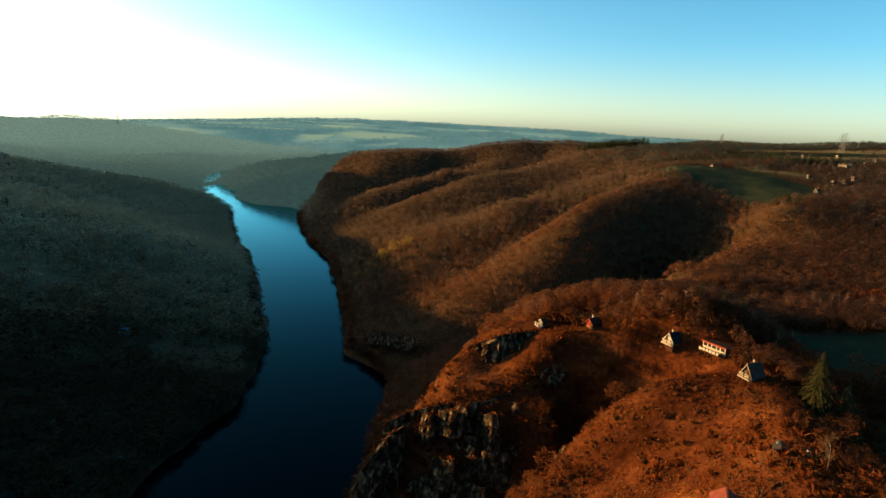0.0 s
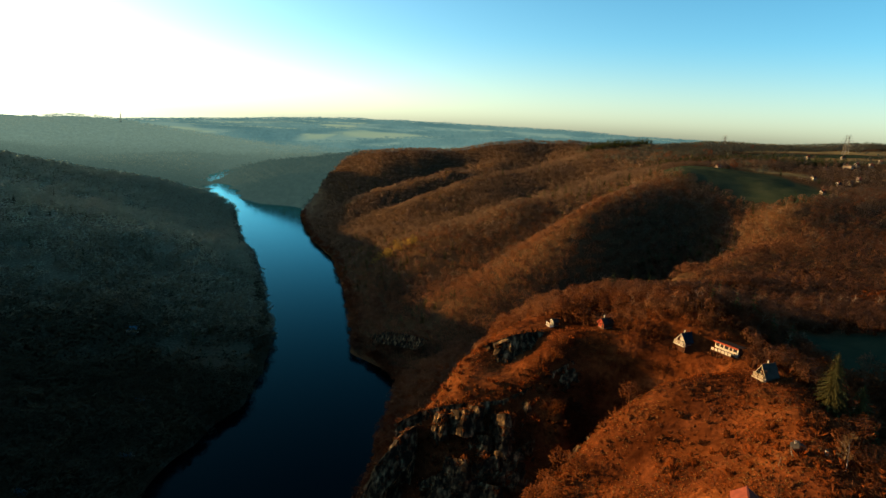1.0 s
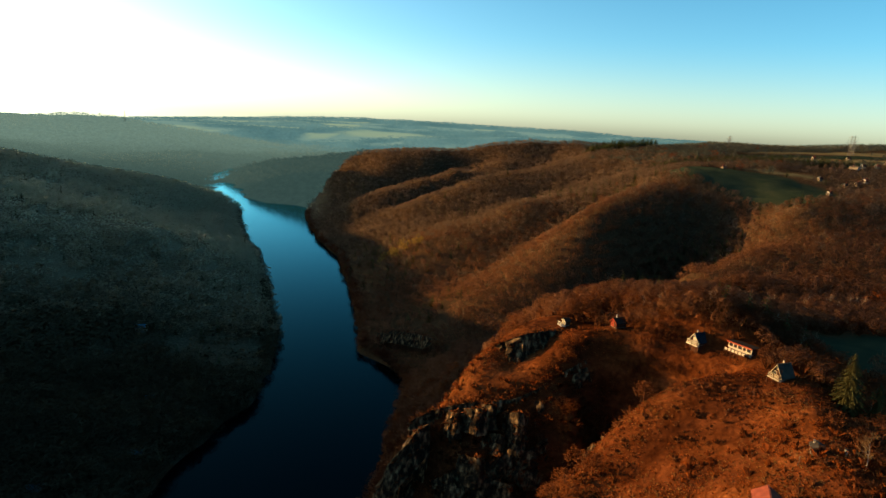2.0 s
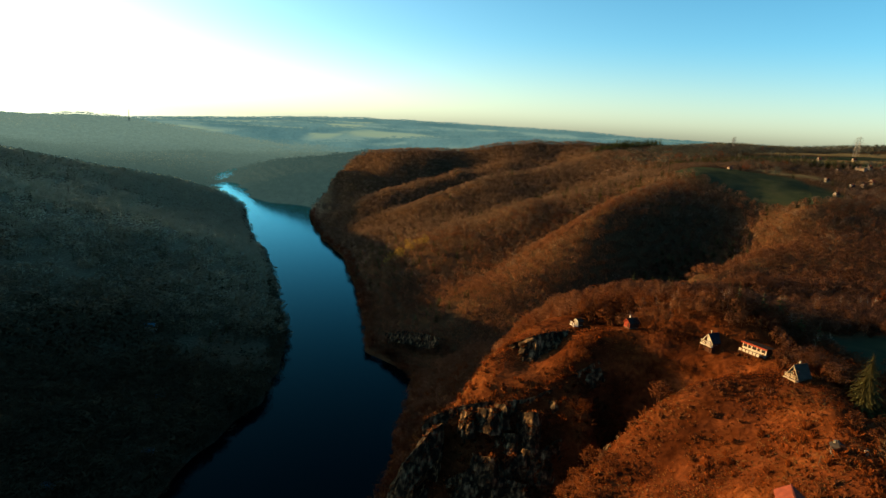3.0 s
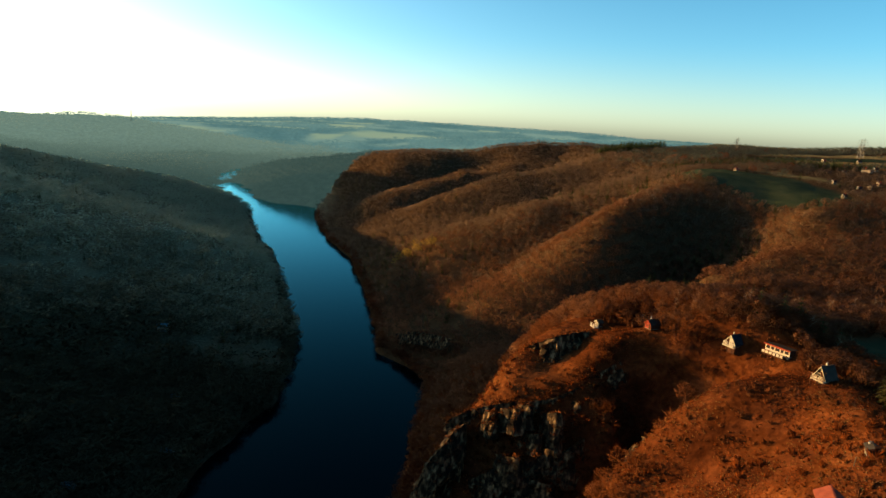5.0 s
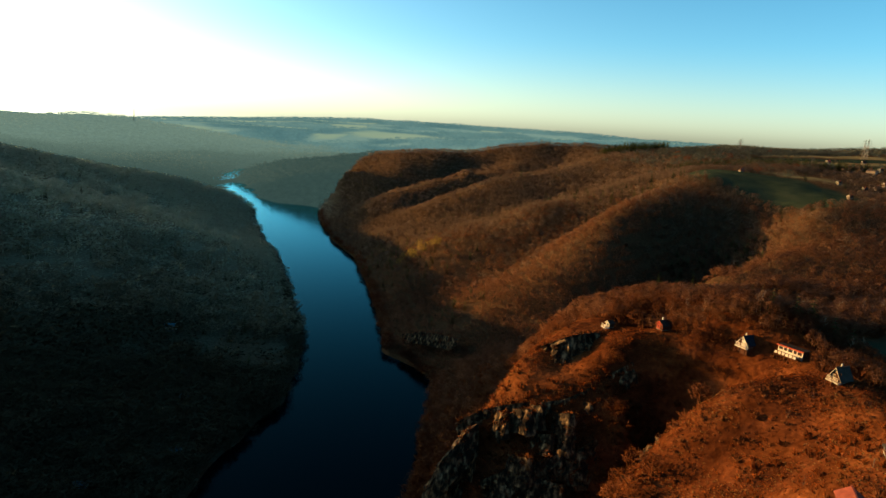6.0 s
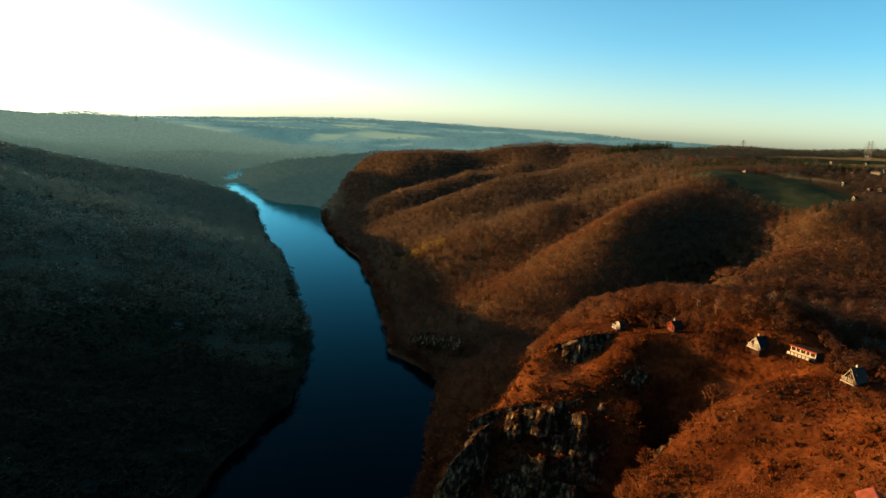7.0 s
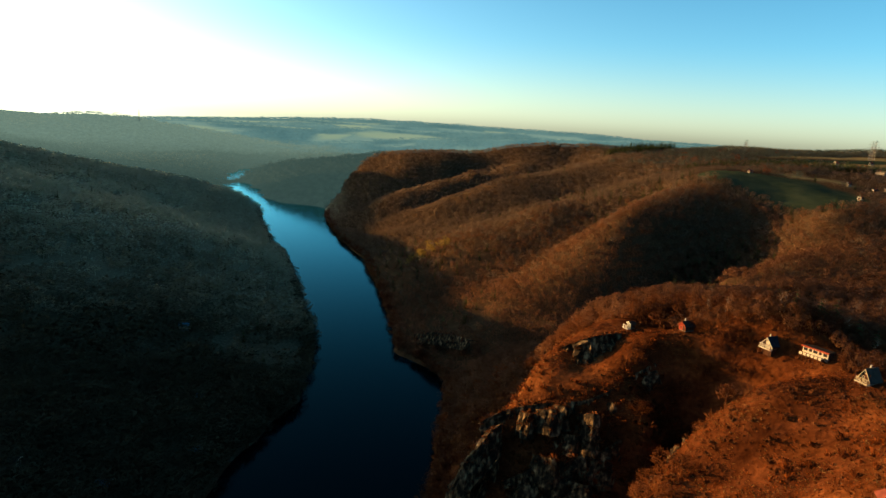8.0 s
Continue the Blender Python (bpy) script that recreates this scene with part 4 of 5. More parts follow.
def hut(name, label, x, y, facing, width, depth, wall, rise, walls, roof, stilt=0.6, deck=0.0, chimney=None, front=None, trim=None, door=None,
        windows=((0.0, 1.4, 1.0, 1.0),), side_windows=(), category="hut", group="", skirt=None, eaves=0.45, rail=None, floor_z=None):
    """A gabled hut: the gable wall is the front, the ridge runs back from it."""
    z = (ground_at(x, y) + stilt) if floor_z is None else floor_z
    ob = base(name, x, y, z, facing, label, category, group)
    h, top, f, bk = width / 2, wall + rise, depth / 2, -depth / 2
    drop = stilt + 3.0
    front, trim = front or walls, trim or walls
    part("foundation", block(bk + 0.1, f - 0.1, -h + 0.1, h - 0.1, -drop, 0), skirt or CONCRETE, ob)
    part("floor", block(bk, f, -h, h, 0.0, 0.15), GREY_BOARD, ob)
    part("front_wall", gable(f - 0.18, f, h, 0.15, wall, top - 0.05), front, ob)
    part("back_wall", gable(bk, bk + 0.18, h, 0.15, wall, top - 0.05), walls, ob)
    for s in (-1, 1):
        part("side_wall", block(bk + 0.18, f - 0.18, min(s * h, s * (h - 0.18)), max(s * h, s * (h - 0.18)), 0.15, wall), walls, ob)
        slope = rise / h
        ey, ez = s * (h + eaves), wall - slope * eaves + 0.12
        part("roof_panel", slab((f + eaves, 0, top + 0.12), (bk - eaves, 0, top + 0.12), (bk - eaves, ey, ez), (f + eaves, ey, ez), 0.14), roof, ob)
        part("barge_board", slab((f + eaves + 0.05, 0, top + 0.10), (f + eaves + 0.01, 0, top + 0.10), (f + eaves + 0.01, ey, ez - 0.02), (f + eaves + 0.05, ey, ez - 0.02), 0.26), trim, ob)
    part("ridge_cap", block(bk - eaves, f + eaves, -0.14, 0.14, top + 0.10, top + 0.20), roof, ob)
    for wy, wz, ww, wh in windows:
        window(ob, f, wy, wz, ww, wh, trim)
    if door is not None:
        part("door", block(f, f + 0.05, door - 0.45, door + 0.45, 0.15, 2.1), BROWN_BOARD, ob, "brown boarded door")
    for wx, wz, ww, wh in side_windows:
        win = part("window", block(wx - ww / 2, wx + ww / 2, -h - 0.06, -h, wz - wh / 2, wz + wh / 2), trim, ob, "framed window")
        part("pane", block(wx - ww / 2 + 0.1, wx + ww / 2 - 0.1, -h - 0.08, -h - 0.03, wz - wh / 2 + 0.1, wz + wh / 2 - 0.1), GLASS, win, "dark glass pane")
    if deck:
        rail = rail or trim
        dk = part("deck", block(f + 0.02, f + deck, -h - 0.3, h + 0.3, -0.22, 0.08), rail, ob, "raised wooden deck")
        for k in range(max(3, int(width / 1.6))):
            py = -h - 0.2 + (width + 0.4) * k / (max(3, int(width / 1.6)) - 1)
            part("post", block(f + deck - 0.16, f + deck - 0.02, py - 0.07, py + 0.07, -drop, 1.05), BROWN_BOARD, dk)
        for zz in (0.35, 0.65, 0.95):
            part("rail", block(f + deck - 0.13, f + deck - 0.05, -h - 0.3, h + 0.3, zz, zz + 0.14), rail, dk)
    if chimney:
        cx, cy, ch, cmat = chimney
        c = part("chimney", block(cx - 0.13, cx + 0.13, cy - 0.13, cy + 0.13, wall, top + ch), cmat, ob, "tall chimney")
        part("chimney_cap", block(cx - 0.18, cx + 0.18, cy - 0.18, cy + 0.18, top + ch, top + ch + 0.1), CONCRETE, c)
    return ob


# ---- the weekend huts on the spur ----
HUTS = "weekend huts on the spur"
# side walls behind the pale fronts get dark boards to stand for their shade
hut("hut", "white-gabled weekend hut with a steep blue-black roof and deck", 75.2, 155.5, 204, 3.2, 3.8, 1.0, 2.0, BROWN_BOARD, BLUE_ROOF, -0.9, 0.9,
    (0.3, -0.7, 0.6, WHITE), WHITE, WHITE, -0.9, ((0.75, 0.9, 0.8, 0.7), (-0.1, 0.9, 0.5, 0.7), (0, 2.1, 0.6, 0.5)), group=HUTS, skirt=BROWN_BOARD, eaves=0.3, rail=WHITE)
hut("hut", "small brown-red hut with a dark roof and white chimney", 56.4, 168.2, 204, 2.5, 3.6, 1.6, 1.1, BROWN_BOARD, DARK_ROOF, 0.3, 0.0,
    (0.5, -0.5, 0.9, WHITE), RED_BOARD, RED_BOARD, 0.7, ((-0.4, 1.0, 0.7, 0.7), (0, 1.9, 0.5, 0.4)), group=HUTS, skirt=BROWN_BOARD, eaves=0.3)
hut("hut", "tiny white hut with a slanted deck on the crag's rim", 43.3, 179.0, 200, 2.0, 1.8, 1.4, 0.6, BROWN_BOARD, DARK_ROOF, 0.3, 1.5,
    None, CREAM, WHITE, None, ((-0.45, 1.0, 0.6, 0.7), (0.45, 1.0, 0.6, 0.7)), group=HUTS, skirt=BROWN_BOARD, rail=WHITE, eaves=0.2)
hut("hut", "tall grey-roofed hut with cream gable and balcony on posts", 80.6, 124.8, 200, 2.5, 3.2, 1.0, 2.1, BROWN_BOARD, GREY_ROOF, 0.5, 1.1,
    (-0.6, -0.7, 0.5, WHITE), BROWN_BOARD, CREAM, 0.7, ((-0.5, 1.0, 0.8, 0.9), (0, 2.2, 0.7, 0.6)), group=HUTS, skirt=GREY_BOARD, rail=CREAM, eaves=0.45)
hut("hut", "low grey shed with a patched roof and open side", 69.2, 93.0, 245, 1.9, 2.2, 1.1, 0.45, BROWN_BOARD, GREY_ROOF, 0.1, 0.0,
    (-0.7, -0.5, 0.3, WHITE), BROWN_BOARD, BROWN_BOARD, 0.4, ((-0.5, 0.8, 0.5, 0.45),), group=HUTS, eaves=0.25)
hut("hut", "hut with a faded red roof among rusty scrub", 53.9, 79.4, 248, 3.4, 3.6, 2.0, 1.2, BROWN_BOARD, RED_ROOF, 1.5, 0.0,
    None, BROWN_BOARD, RED_BOARD, None, ((0, 1.3, 1.2, 1.0),), group=HUTS, floor_z=-51.9)


barrel = base("barrel", 72.6, 91.0, ground_at(72.6, 91.0), 0, "white plastic water barrel beside the shed", "barrel")
bm = bmesh.new()
ring = lambda q, z: [(q * math.cos(0.5236 * i), q * math.sin(0.5236 * i), z) for i in range(12)]
for z0, z1, q0, q1 in ((-0.4, 0.1, 0.27, 0.29), (0.1, 0.55, 0.29, 0.32), (0.55, 0.95, 0.32, 0.28)):
    prism(bm, ring(q0, z0), ring(q1, z1))
part("body", bm, WHITE, barrel)
part("lid", prism(bmesh.new(), ring(0.30, 0.95), ring(0.29, 1.03)), BLUE_ROOF, barrel, "dark lid")
for x, y, tall in ((66.0, 92.2, 1.5), (66.7, 90.6, 1.3), (65.2, 91.2, 1.1)):
    post = base("fence_post", x, y, ground_at(x, y), 20, "weathered wooden post standing by the shed", "post", "posts by the shed")
    part("shaft", prism(bmesh.new(), [(-0.07, -0.07, -0.6), (0.07, -0.07, -0.6), (0.07, 0.07, -0.6), (-0.07, 0.07, -0.6)], [(-0.05, -0.05, 0.7 * tall), (0.05, -0.05, 0.7 * tall), (0.05, 0.05, 0.7 * tall), (-0.05, 0.05, 0.7 * tall)]), BARK, post)


def long_hut(x, y, facing):
    """A long low chalet with a row of windows over a panelled terrace."""
    z = ground_at(x, y) - 0.2
    ob = base("chalet", x, y, z, facing, "long white chalet with a red fascia and panelled terrace", "hut", HUTS)
    L, D, H = 3.3, 1.4, 1.75
    part("foundation", block(-D + 0.1, D - 0.1, -L + 0.1, L - 0.1, -3, 0), CONCRETE, ob)
    part("front_wall", block(D - 0.2, D, -L, L, 0, H), WHITE, ob, "white front wall")
    part("back_wall", block(-D, -D + 0.2, -L, L, 0, H - 0.2), BROWN_BOARD, ob)
    for s in (-1, 1):
        part("side_wall", block(-D + 0.2, D - 0.2, min(s * L, s * (L - 0.2)), max(s * L, s * (L - 0.2)), 0, H - 0.15), BROWN_BOARD, ob)
    part("roof_panel", slab((D + 0.4, -L - 0.3, H + 0.16), (D + 0.4, L + 0.3, H + 0.16), (-D - 0.3, L + 0.3, H - 0.04), (-D - 0.3, -L - 0.3, H - 0.04), 0.12), DARK_ROOF, ob, "dark flat roof")
    part("fascia", block(D + 0.4, D + 0.48, -L - 0.3, L + 0.3, H - 0.2, H + 0.2), RED_BOARD, ob, "red fascia board")
    for y0, w in ((-2.55, 1.0), (-1.3, 0.8), (0.0, 1.1), (1.25, 0.7), (2.5, 1.0)):
        window(ob, D, y0, 0.95, w, 0.8, BROWN_BOARD)
    dk = part("terrace", block(D + 0.02, D + 1.5, -L - 0.2, L - 0.7, -0.75, -0.5), BROWN_BOARD, ob, "raised terrace")
    for k in range(6):
        y0 = -L - 0.1 + k * (2 * L - 0.7) / 6
        part("terrace_panel", block(D + 1.4, D + 1.48, y0 + 0.12, y0 + 0.84, -0.45, 0.25), WHITE, dk, "white parapet panel")
        part("post", block(D + 1.38, D + 1.5, y0 - 0.06, y0 + 0.06, -2.4, 0.3), BROWN_BOARD, dk)
    return ob


long_hut(84.0, 149.0, 211)

# ---- huts and landing stages on the shaded bank ----
BANK = "huts on the shaded bank"
hut("hut", "riverside hut with a blue sheet roof in the shade", -158, 300, 20, 3.8, 4.7, 2.0, 0.9, CREAM, BLUE_SHEET, 1.0, 1.2, None, CREAM, WHITE, 0.5, ((-1, 1.4, 1.2, 1.0),), group=BANK)
hut("hut", "pale riverside hut with a light blue roof at the water", -110, 204, 15, 3.2, 3.7, 1.9, 0.7, WHITE, BLUE_SHEET, 1.0, 1.0, None, WHITE, WHITE, 0.5, ((-1, 1.4, 1.0, 0.9),), group=BANK)
hut("hut", "small grey hut half hidden by bare trees", -124, 242, 25, 2.8, 3.1, 1.8, 0.7, GREY_BOARD, BLUE_SHEET, 1.0, 0.0, None, CREAM, WHITE, 0.4, ((-0.9, 1.4, 0.9, 0.9),), group=BANK)
hut("hut", "small pale hut near the bank under trees", -112, 250, 25, 2.5, 2.6, 1.8, 0.6, GREY_BOARD, GREY_ROOF, 0.8, 0.0, None, CREAM, WHITE, 0.4, ((-0.9, 1.4, 0.9, 0.9),), group=BANK)
hut("hut", "riverside hut with a pale blue-green roof", -126, 171, 10, 3.6, 4.0, 1.9, 0.7, CREAM, BLUE_SHEET, 1.0, 0.0, None, CREAM, WHITE, 0.4, ((-0.9, 1.4, 0.9, 0.9),), group=BANK)
hut("hut", "grey hut up the shaded slope", -152, 166, 10, 3.2, 3.4, 1.9, 0.7, GREY_BOARD, GREY_ROOF, 1.0, 0.0, None, CREAM, WHITE, 0.4, ((-0.9, 1.4, 0.9, 0.9),), group=BANK)


def landing_stage(x, y, turn, length):
    ob = base("landing_stage", x, y, WATER, turn, "small pale wooden landing stage at the bank", "jetty")
    for k in range(int(length / 0.5)):
        part("plank", block(k * 0.5, k * 0.5 + 0.46, -0.9, 0.9, 0.42, 0.5), WHITE, ob)
    for px in (0.4, length - 0.5):
        for py in (-0.8, 0.8):
            part("post", block(px - 0.09, px + 0.09, py - 0.09, py + 0.09, -3, 0.9), GREY_BOARD, ob)
    return ob


landing_stage(-131, 443, -25, 6)

# ---- farm and village on the plateau ----
VILLAGE = "houses of the village"
houses = [
    (277, 640, 20, 9, 14, 3.2, 3.2, DULL_RENDER, RED_ROOF, "long farmhouse with a bright red roof"),
    (262, 612, 100, 7, 10, 3.0, 2.6, DULL_RENDER, GREY_ROOF, "white farm building beside the shaded field"),
    (258, 556, 30, 8, 12, 3.2, 2.8, DULL_RENDER, RED_ROOF, "cream farm building at the field's edge"),
    (292, 450, 200, 7, 9, 3.4, 3.0, DULL_RENDER, DARK_ROOF, "white house among garden trees"),
    (368, 645, 190, 9, 12, 4.0, 4.0, RED_BOARD, RED_ROOF, "reddish house with a tiled roof"),
    (436, 716, 200, 10, 12, 4.4, 4.2, DULL_RENDER, RED_ROOF, "white house with an orange-red roof"),
    (306, 582, 170, 6, 9, 3.0, 2.4, DULL_RENDER, DARK_ROOF, "small white house by the hedge"),
    (388, 570, 105, 9, 26, 3.6, 1.8, DULL_RENDER, GREY_ROOF, "long white barn on the plateau"),
    (400, 576, 195, 8, 10, 3.6, 3.4, DULL_RENDER, DARK_ROOF, "white village house with a dark roof"),
    (412, 574, 185, 8, 10, 3.6, 3.4, DULL_RENDER, RED_ROOF, "white village house beside the barn"),
    (458, 626, 200, 9, 12, 3.8, 3.6, DULL_RENDER, RED_ROOF, "cream house on the village edge"),
    (362, 562, 180, 7, 10, 3.2, 2.8, DULL_RENDER, GREY_ROOF, "cream cottage with a grey roof"),
    (328, 488, 190, 7, 9, 3.2, 2.8, BROWN_BOARD, BLUE_ROOF, "dark boarded cottage with a blue-grey roof"),
    (338, 489, 210, 7, 9, 3.2, 2.8, BROWN_BOARD, GREY_ROOF, "brown boarded cottage behind bare trees"),
    (316, 503, 195, 6, 9, 3.0, 2.6, GREY_BOARD, DARK_ROOF, "grey wooden barn beside the lane"),
    (352, 500, 205, 7, 10, 3.2, 3.0, BROWN_BOARD, RED_ROOF, "brown boarded village house with a red roof"),
    (520, 640, 200, 9, 12, 3.6, 3.4, DULL_RENDER, RED_ROOF, "white house far up the village"),
    (480, 720, 190, 9, 12, 3.6, 3.4, DULL_RENDER, DARK_ROOF, "cream house far up the village"),
]
for hx, hy, hf, hw, hd, wl, rs, wm, rm, lab in houses:
    hw, hd, wl, rs = 0.36 * hw, 0.36 * hd, 0.48 * wl, 0.44 * rs
    hut("house", lab, hx, hy, hf, hw, hd, wl, rs, wm, rm, 0.3, 0.0, (0.5, 0.9, 0.8, RED_BOARD), wm, WHITE, 0.0, ((-hw / 4, 1.7, 1.3, 1.3), (hw / 4, 1.7, 1.3, 1.3), (0, wl + 0.9, 1.1, 1.1)),
        ((-hd / 4, 1.7, 1.4, 1.3), (hd / 4, 1.7, 1.4, 1.3)), "house", VILLAGE)


# ---- power line ----
def beam(bm, a, b, w):
    a, b = Vector(a), Vector(b)
    d = (b - a).normalized()
    s = d.cross(Vector((0, 0, 1)) if abs(d.z) < 0.9 else Vector((1, 0, 0))).normalized() * w
    u = d.cross(s).normalized() * w
    prism(bm, [a + s, a + u, a - s, a - u], [b + s, b + u, b - s, b - u])


def pylon(x, y, tall, turn):
    ob = base("pylon", x, y, ground_at(x, y), turn, "pale steel lattice power pylon", "pylon", "power pylons")
    foot, neck, w = 0.07 * tall, 0.02 * tall, 0.0045 * tall
    corners = [(1, 1), (-1, 1), (-1, -1), (1, -1)]
    for cx, cy in corners:
        bm = bmesh.new()
        beam(bm, (cx * foot, cy * foot, -1), (cx * neck, cy * neck, 0.7 * tall), w)
        beam(bm, (cx * neck, cy * neck, 0.7 * tall), (0, 0, tall), w)
        part("leg", bm, STEEL, ob)
    bm = bmesh.new()
    for k in range(7):
        z0, z1 = tall * k / 10, tall * (k + 1) / 10
        r0, r1 = (foot + (neck - foot) * z / (0.7 * tall) for z in (z0, z1))
        for i in range(4):
            (ax, ay), (bx, by) = corners[i], corners[(i + 1) % 4]
            beam(bm, (ax * r0, ay * r0, z0), (bx * r1, by * r1, z1), w * 0.6)
            beam(bm, (bx * r0, by * r0, z0), (ax * r1, ay * r1, z1), w * 0.6)
    part("lattice", bm, STEEL, ob)
    for z, reach in ((0.66, 0.2), (0.78, 0.16), (0.9, 0.12)):
        bm = bmesh.new()
        beam(bm, (0, -reach * tall, z * tall), (0, reach * tall, z * tall), w)
        beam(bm, (0, -reach * tall, z * tall), (0, 0, (z + 0.06) * tall), w * 0.7)
        beam(bm, (0, reach * tall, z * tall), (0, 0, (z + 0.06) * tall), w * 0.7)
        part("cross_arm", bm, STEEL, ob)
    return ob


for px, py, tall, turn in ((505, 1092, 24, 60), (511, 1100, 24, 60), (540, 812, 27, 60), (551, 822, 27, 60), (-1262, 2310, 34, 20)):
    pylon(px, py, tall, turn)


# ---- crags ----
LEDGES, RIMS = [], []                   # places for plants in the rock and along its rim


def broken(u, v, wide, high, tilt, seed):
    """Jointed rock: blocks of uneven width and height, with leaning joints."""
    s = u + tilt * v + 0.45 * wide * float(value_noise(np.array([u]), np.array([v]), 1.6 * wide, seed + 40)[0])
    column = int(s / wide + 900)
    return lattice(column, int(v / high + 2.3 * lattice(column, 5, seed) + 40), seed)


def crag(label, nodes, tall, lean, back=5.0, rib=2.2, seed=1):
    """A broken rock wall under a rim line: ribs, clefts and ledges, with a rim that runs back into the slope."""
    nodes = [np.array(p, float) for p in nodes]
    spans = [np.hypot(*(b - a)[:2]) for a, b in zip(nodes, nodes[1:])]
    total, n = sum(spans), max(8, int(sum(spans) / 0.3))
    levels = max(8, int(tall / 0.4))
    V = []
    for i in range(n + 1):
        d, k = total * i / n, 0
        while k < len(spans) - 1 and d > spans[k]:
            d -= spans[k]
            k += 1
        p = nodes[k] + (nodes[k + 1] - nodes[k]) * min(1, d / spans[k])
        way = (nodes[k + 1] - nodes[k])[:2] / spans[k]
        out = np.array((way[1], -way[0]))
        u = total * i / n
        fade = min(1.0, 8.0 * i / n, 8.0 * (n - i) / n)
        for j in range(levels + 3):
            g = max(0, j - 2) / levels
            w = np.array([u])
            v = np.array([g * tall])
            h = 1.0 * rib * (broken(u, g * tall, 4.4, 7.0, 0.22, seed) - 0.45) + 0.55 * rib * (broken(u, g * tall, 1.9, 3.4, -0.18, seed + 1) - 0.5)
            h += 0.26 * rib * (broken(u, g * tall, 0.8, 1.3, 0.35, seed + 2) - 0.5) + 0.25 * float(value_noise(w, v, 0.8, seed + 2)[0])
            push = (lean * g + h * min(1.0, 0.3 + 3 * g)) * (0.4 + 0.6 * fade)
            rough = 0.5 * float(value_noise(w, v + 70, 2.0, seed + 4)[0])
            if j == 0:
                q = np.array((*(p[:2] - out * back), p[2] - 2.5))
            elif j == 1:
                q = np.array((*(p[:2] - out * back * 0.4), p[2] - 0.7))
            else:
                q = np.array((*(p[:2] + out * push + way * rough), p[2] - g * tall * (0.5 + 0.5 * fade) + 0.8 * rough * (1 - g)))
            V.append(q)
    m = levels + 3
    idx = np.arange((n + 1) * m).reshape(n + 1, m)
    F = np.stack((idx[:-1, :-1], idx[:-1, 1:], idx[1:, 1:], idx[1:, :-1]), -1).reshape(-1, 4)
    for i in range(2, n - 1):
        for j in range(4, m - 2):
            if lattice(i, j, seed + 9) < 0.02:
                LEDGES.append(V[i * m + j])
    for i in range(3, n - 2, 5):
        RIMS.append(V[i * m + 1] if lattice(i, 3, seed) < 0.5 else V[i * m + 2])
    ob = mesh_object("crag", np.array(V), F, ROCK, (), False)
    return tagged(ob, label, "rock", "crags over the river")


rnd = random.Random(8)
crag("broad broken cliff of grey-brown rock below the spur", [(-4, 157, -83), (2, 158, -79.6), (7, 157.5, -77.2), (12, 157, -75.6), (18, 155.6, -74.0), (24, 155, -73.0), (30, 155.5, -70.8), (35, 158, -68.3), (42, 161, -64.6), (50, 163.5, -60.6), (57, 163, -57.6)], 15, 4.5, 3, 2.4, 11)
crag("rock buttress with mossy ledges under the cliff", [(4, 149, -96), (9, 146.5, -91), (14, 147.5, -89), (19, 145, -86.5), (24, 146.5, -85), (30, 145.5, -82.5), (35, 148, -80)], 10, 3.0, 3, 2.4, 101)
crag("broken ledges at the foot of the cliff", [(0, 146, -107), (6, 143, -102), (12, 142, -98), (20, 140.5, -94)], 8, 3.0, 3, 2.0, 53)
crag("pale rock rib standing out from the cliff", [(22.8, 151.5, -75), (26.0, 146.6, -72.4), (27.4, 146.4, -72.6), (29.5, 151, -75.5)], 12, 1.0, 2.5, 0.9, 23)
for k, (x, y, z, tall, w) in enumerate(((9.6, 154.6, -76.4, 8, 0.9), (15.8, 153.2, -74.6, 7, 1.5), (19.4, 153.8, -73.2, 7, 1.1), (33.0, 155.2, -72.0, 6, 0.9), (15.6, 145.6, -84.6, 8, 1.8), (24.5, 142.2, -89.6, 5, 1.6), (22.0, 150.5, -80.5, 6, 1.2))):
    crag("rock buttress catching the low sun", [(x - 2.8 * w, y + 1.8, z - 1.6), (x - 0.3 * w, y - 2.0, z + rnd.uniform(-0.3, 0.4)), (x + 0.5 * w, y - 2.4, z), (x + 1.2 * w, y + 2.6, z - 2.4)], tall, 1.4, 2.5, 1.1, 401 + 11 * k)
crag("dark rock rib running down towards the water", [(-12, 156, -116), (-8, 153, -106), (-4.5, 153.5, -98), (-1, 152, -91), (2, 153.5, -85)], 12, 3.0, 3, 2.6, 201)
crag("rock rib with a sunlit edge above the water", [(-12, 150, -100), (-8.5, 147, -91), (-4.5, 148.6, -86), (-0.5, 151.4, -81.6), (2, 155, -82)], 9, 2.0, 3, 1.0, 211)
crag("steep dark outcrop near the spur's crest", [(18, 177, -67.5), (22.5, 173, -62.8), (28, 170.8, -59.2), (33, 171, -57.9), (38, 173.5, -57.6), (41, 177, -58.5)], 14, 4.0, 4, 2.2, 59)
crag("small rock step on the sunlit spur", [(38, 171, -63), (42, 169, -61), (46, 169, -59)], 5, 2.0, 3, 1.0, 61)
for k in range(7):
    f = k / 6
    x, y = 29 + 21 * f + rnd.uniform(-1, 1), 119 + 16 * f + rnd.uniform(-1, 1)
    z = ground_at(x, y) + 0.4
    crag("low boulder on the gully's edge", [(x - 1.3, y + 0.9, z - 0.5), (x - 0.3, y - 0.5, z + 0.2), (x + 0.5, y - 0.4, z + 0.3), (x + 1.4, y + 0.8, z - 0.4)], 2.6, 0.8, 1.2, 0.6, 301 + 7 * k)
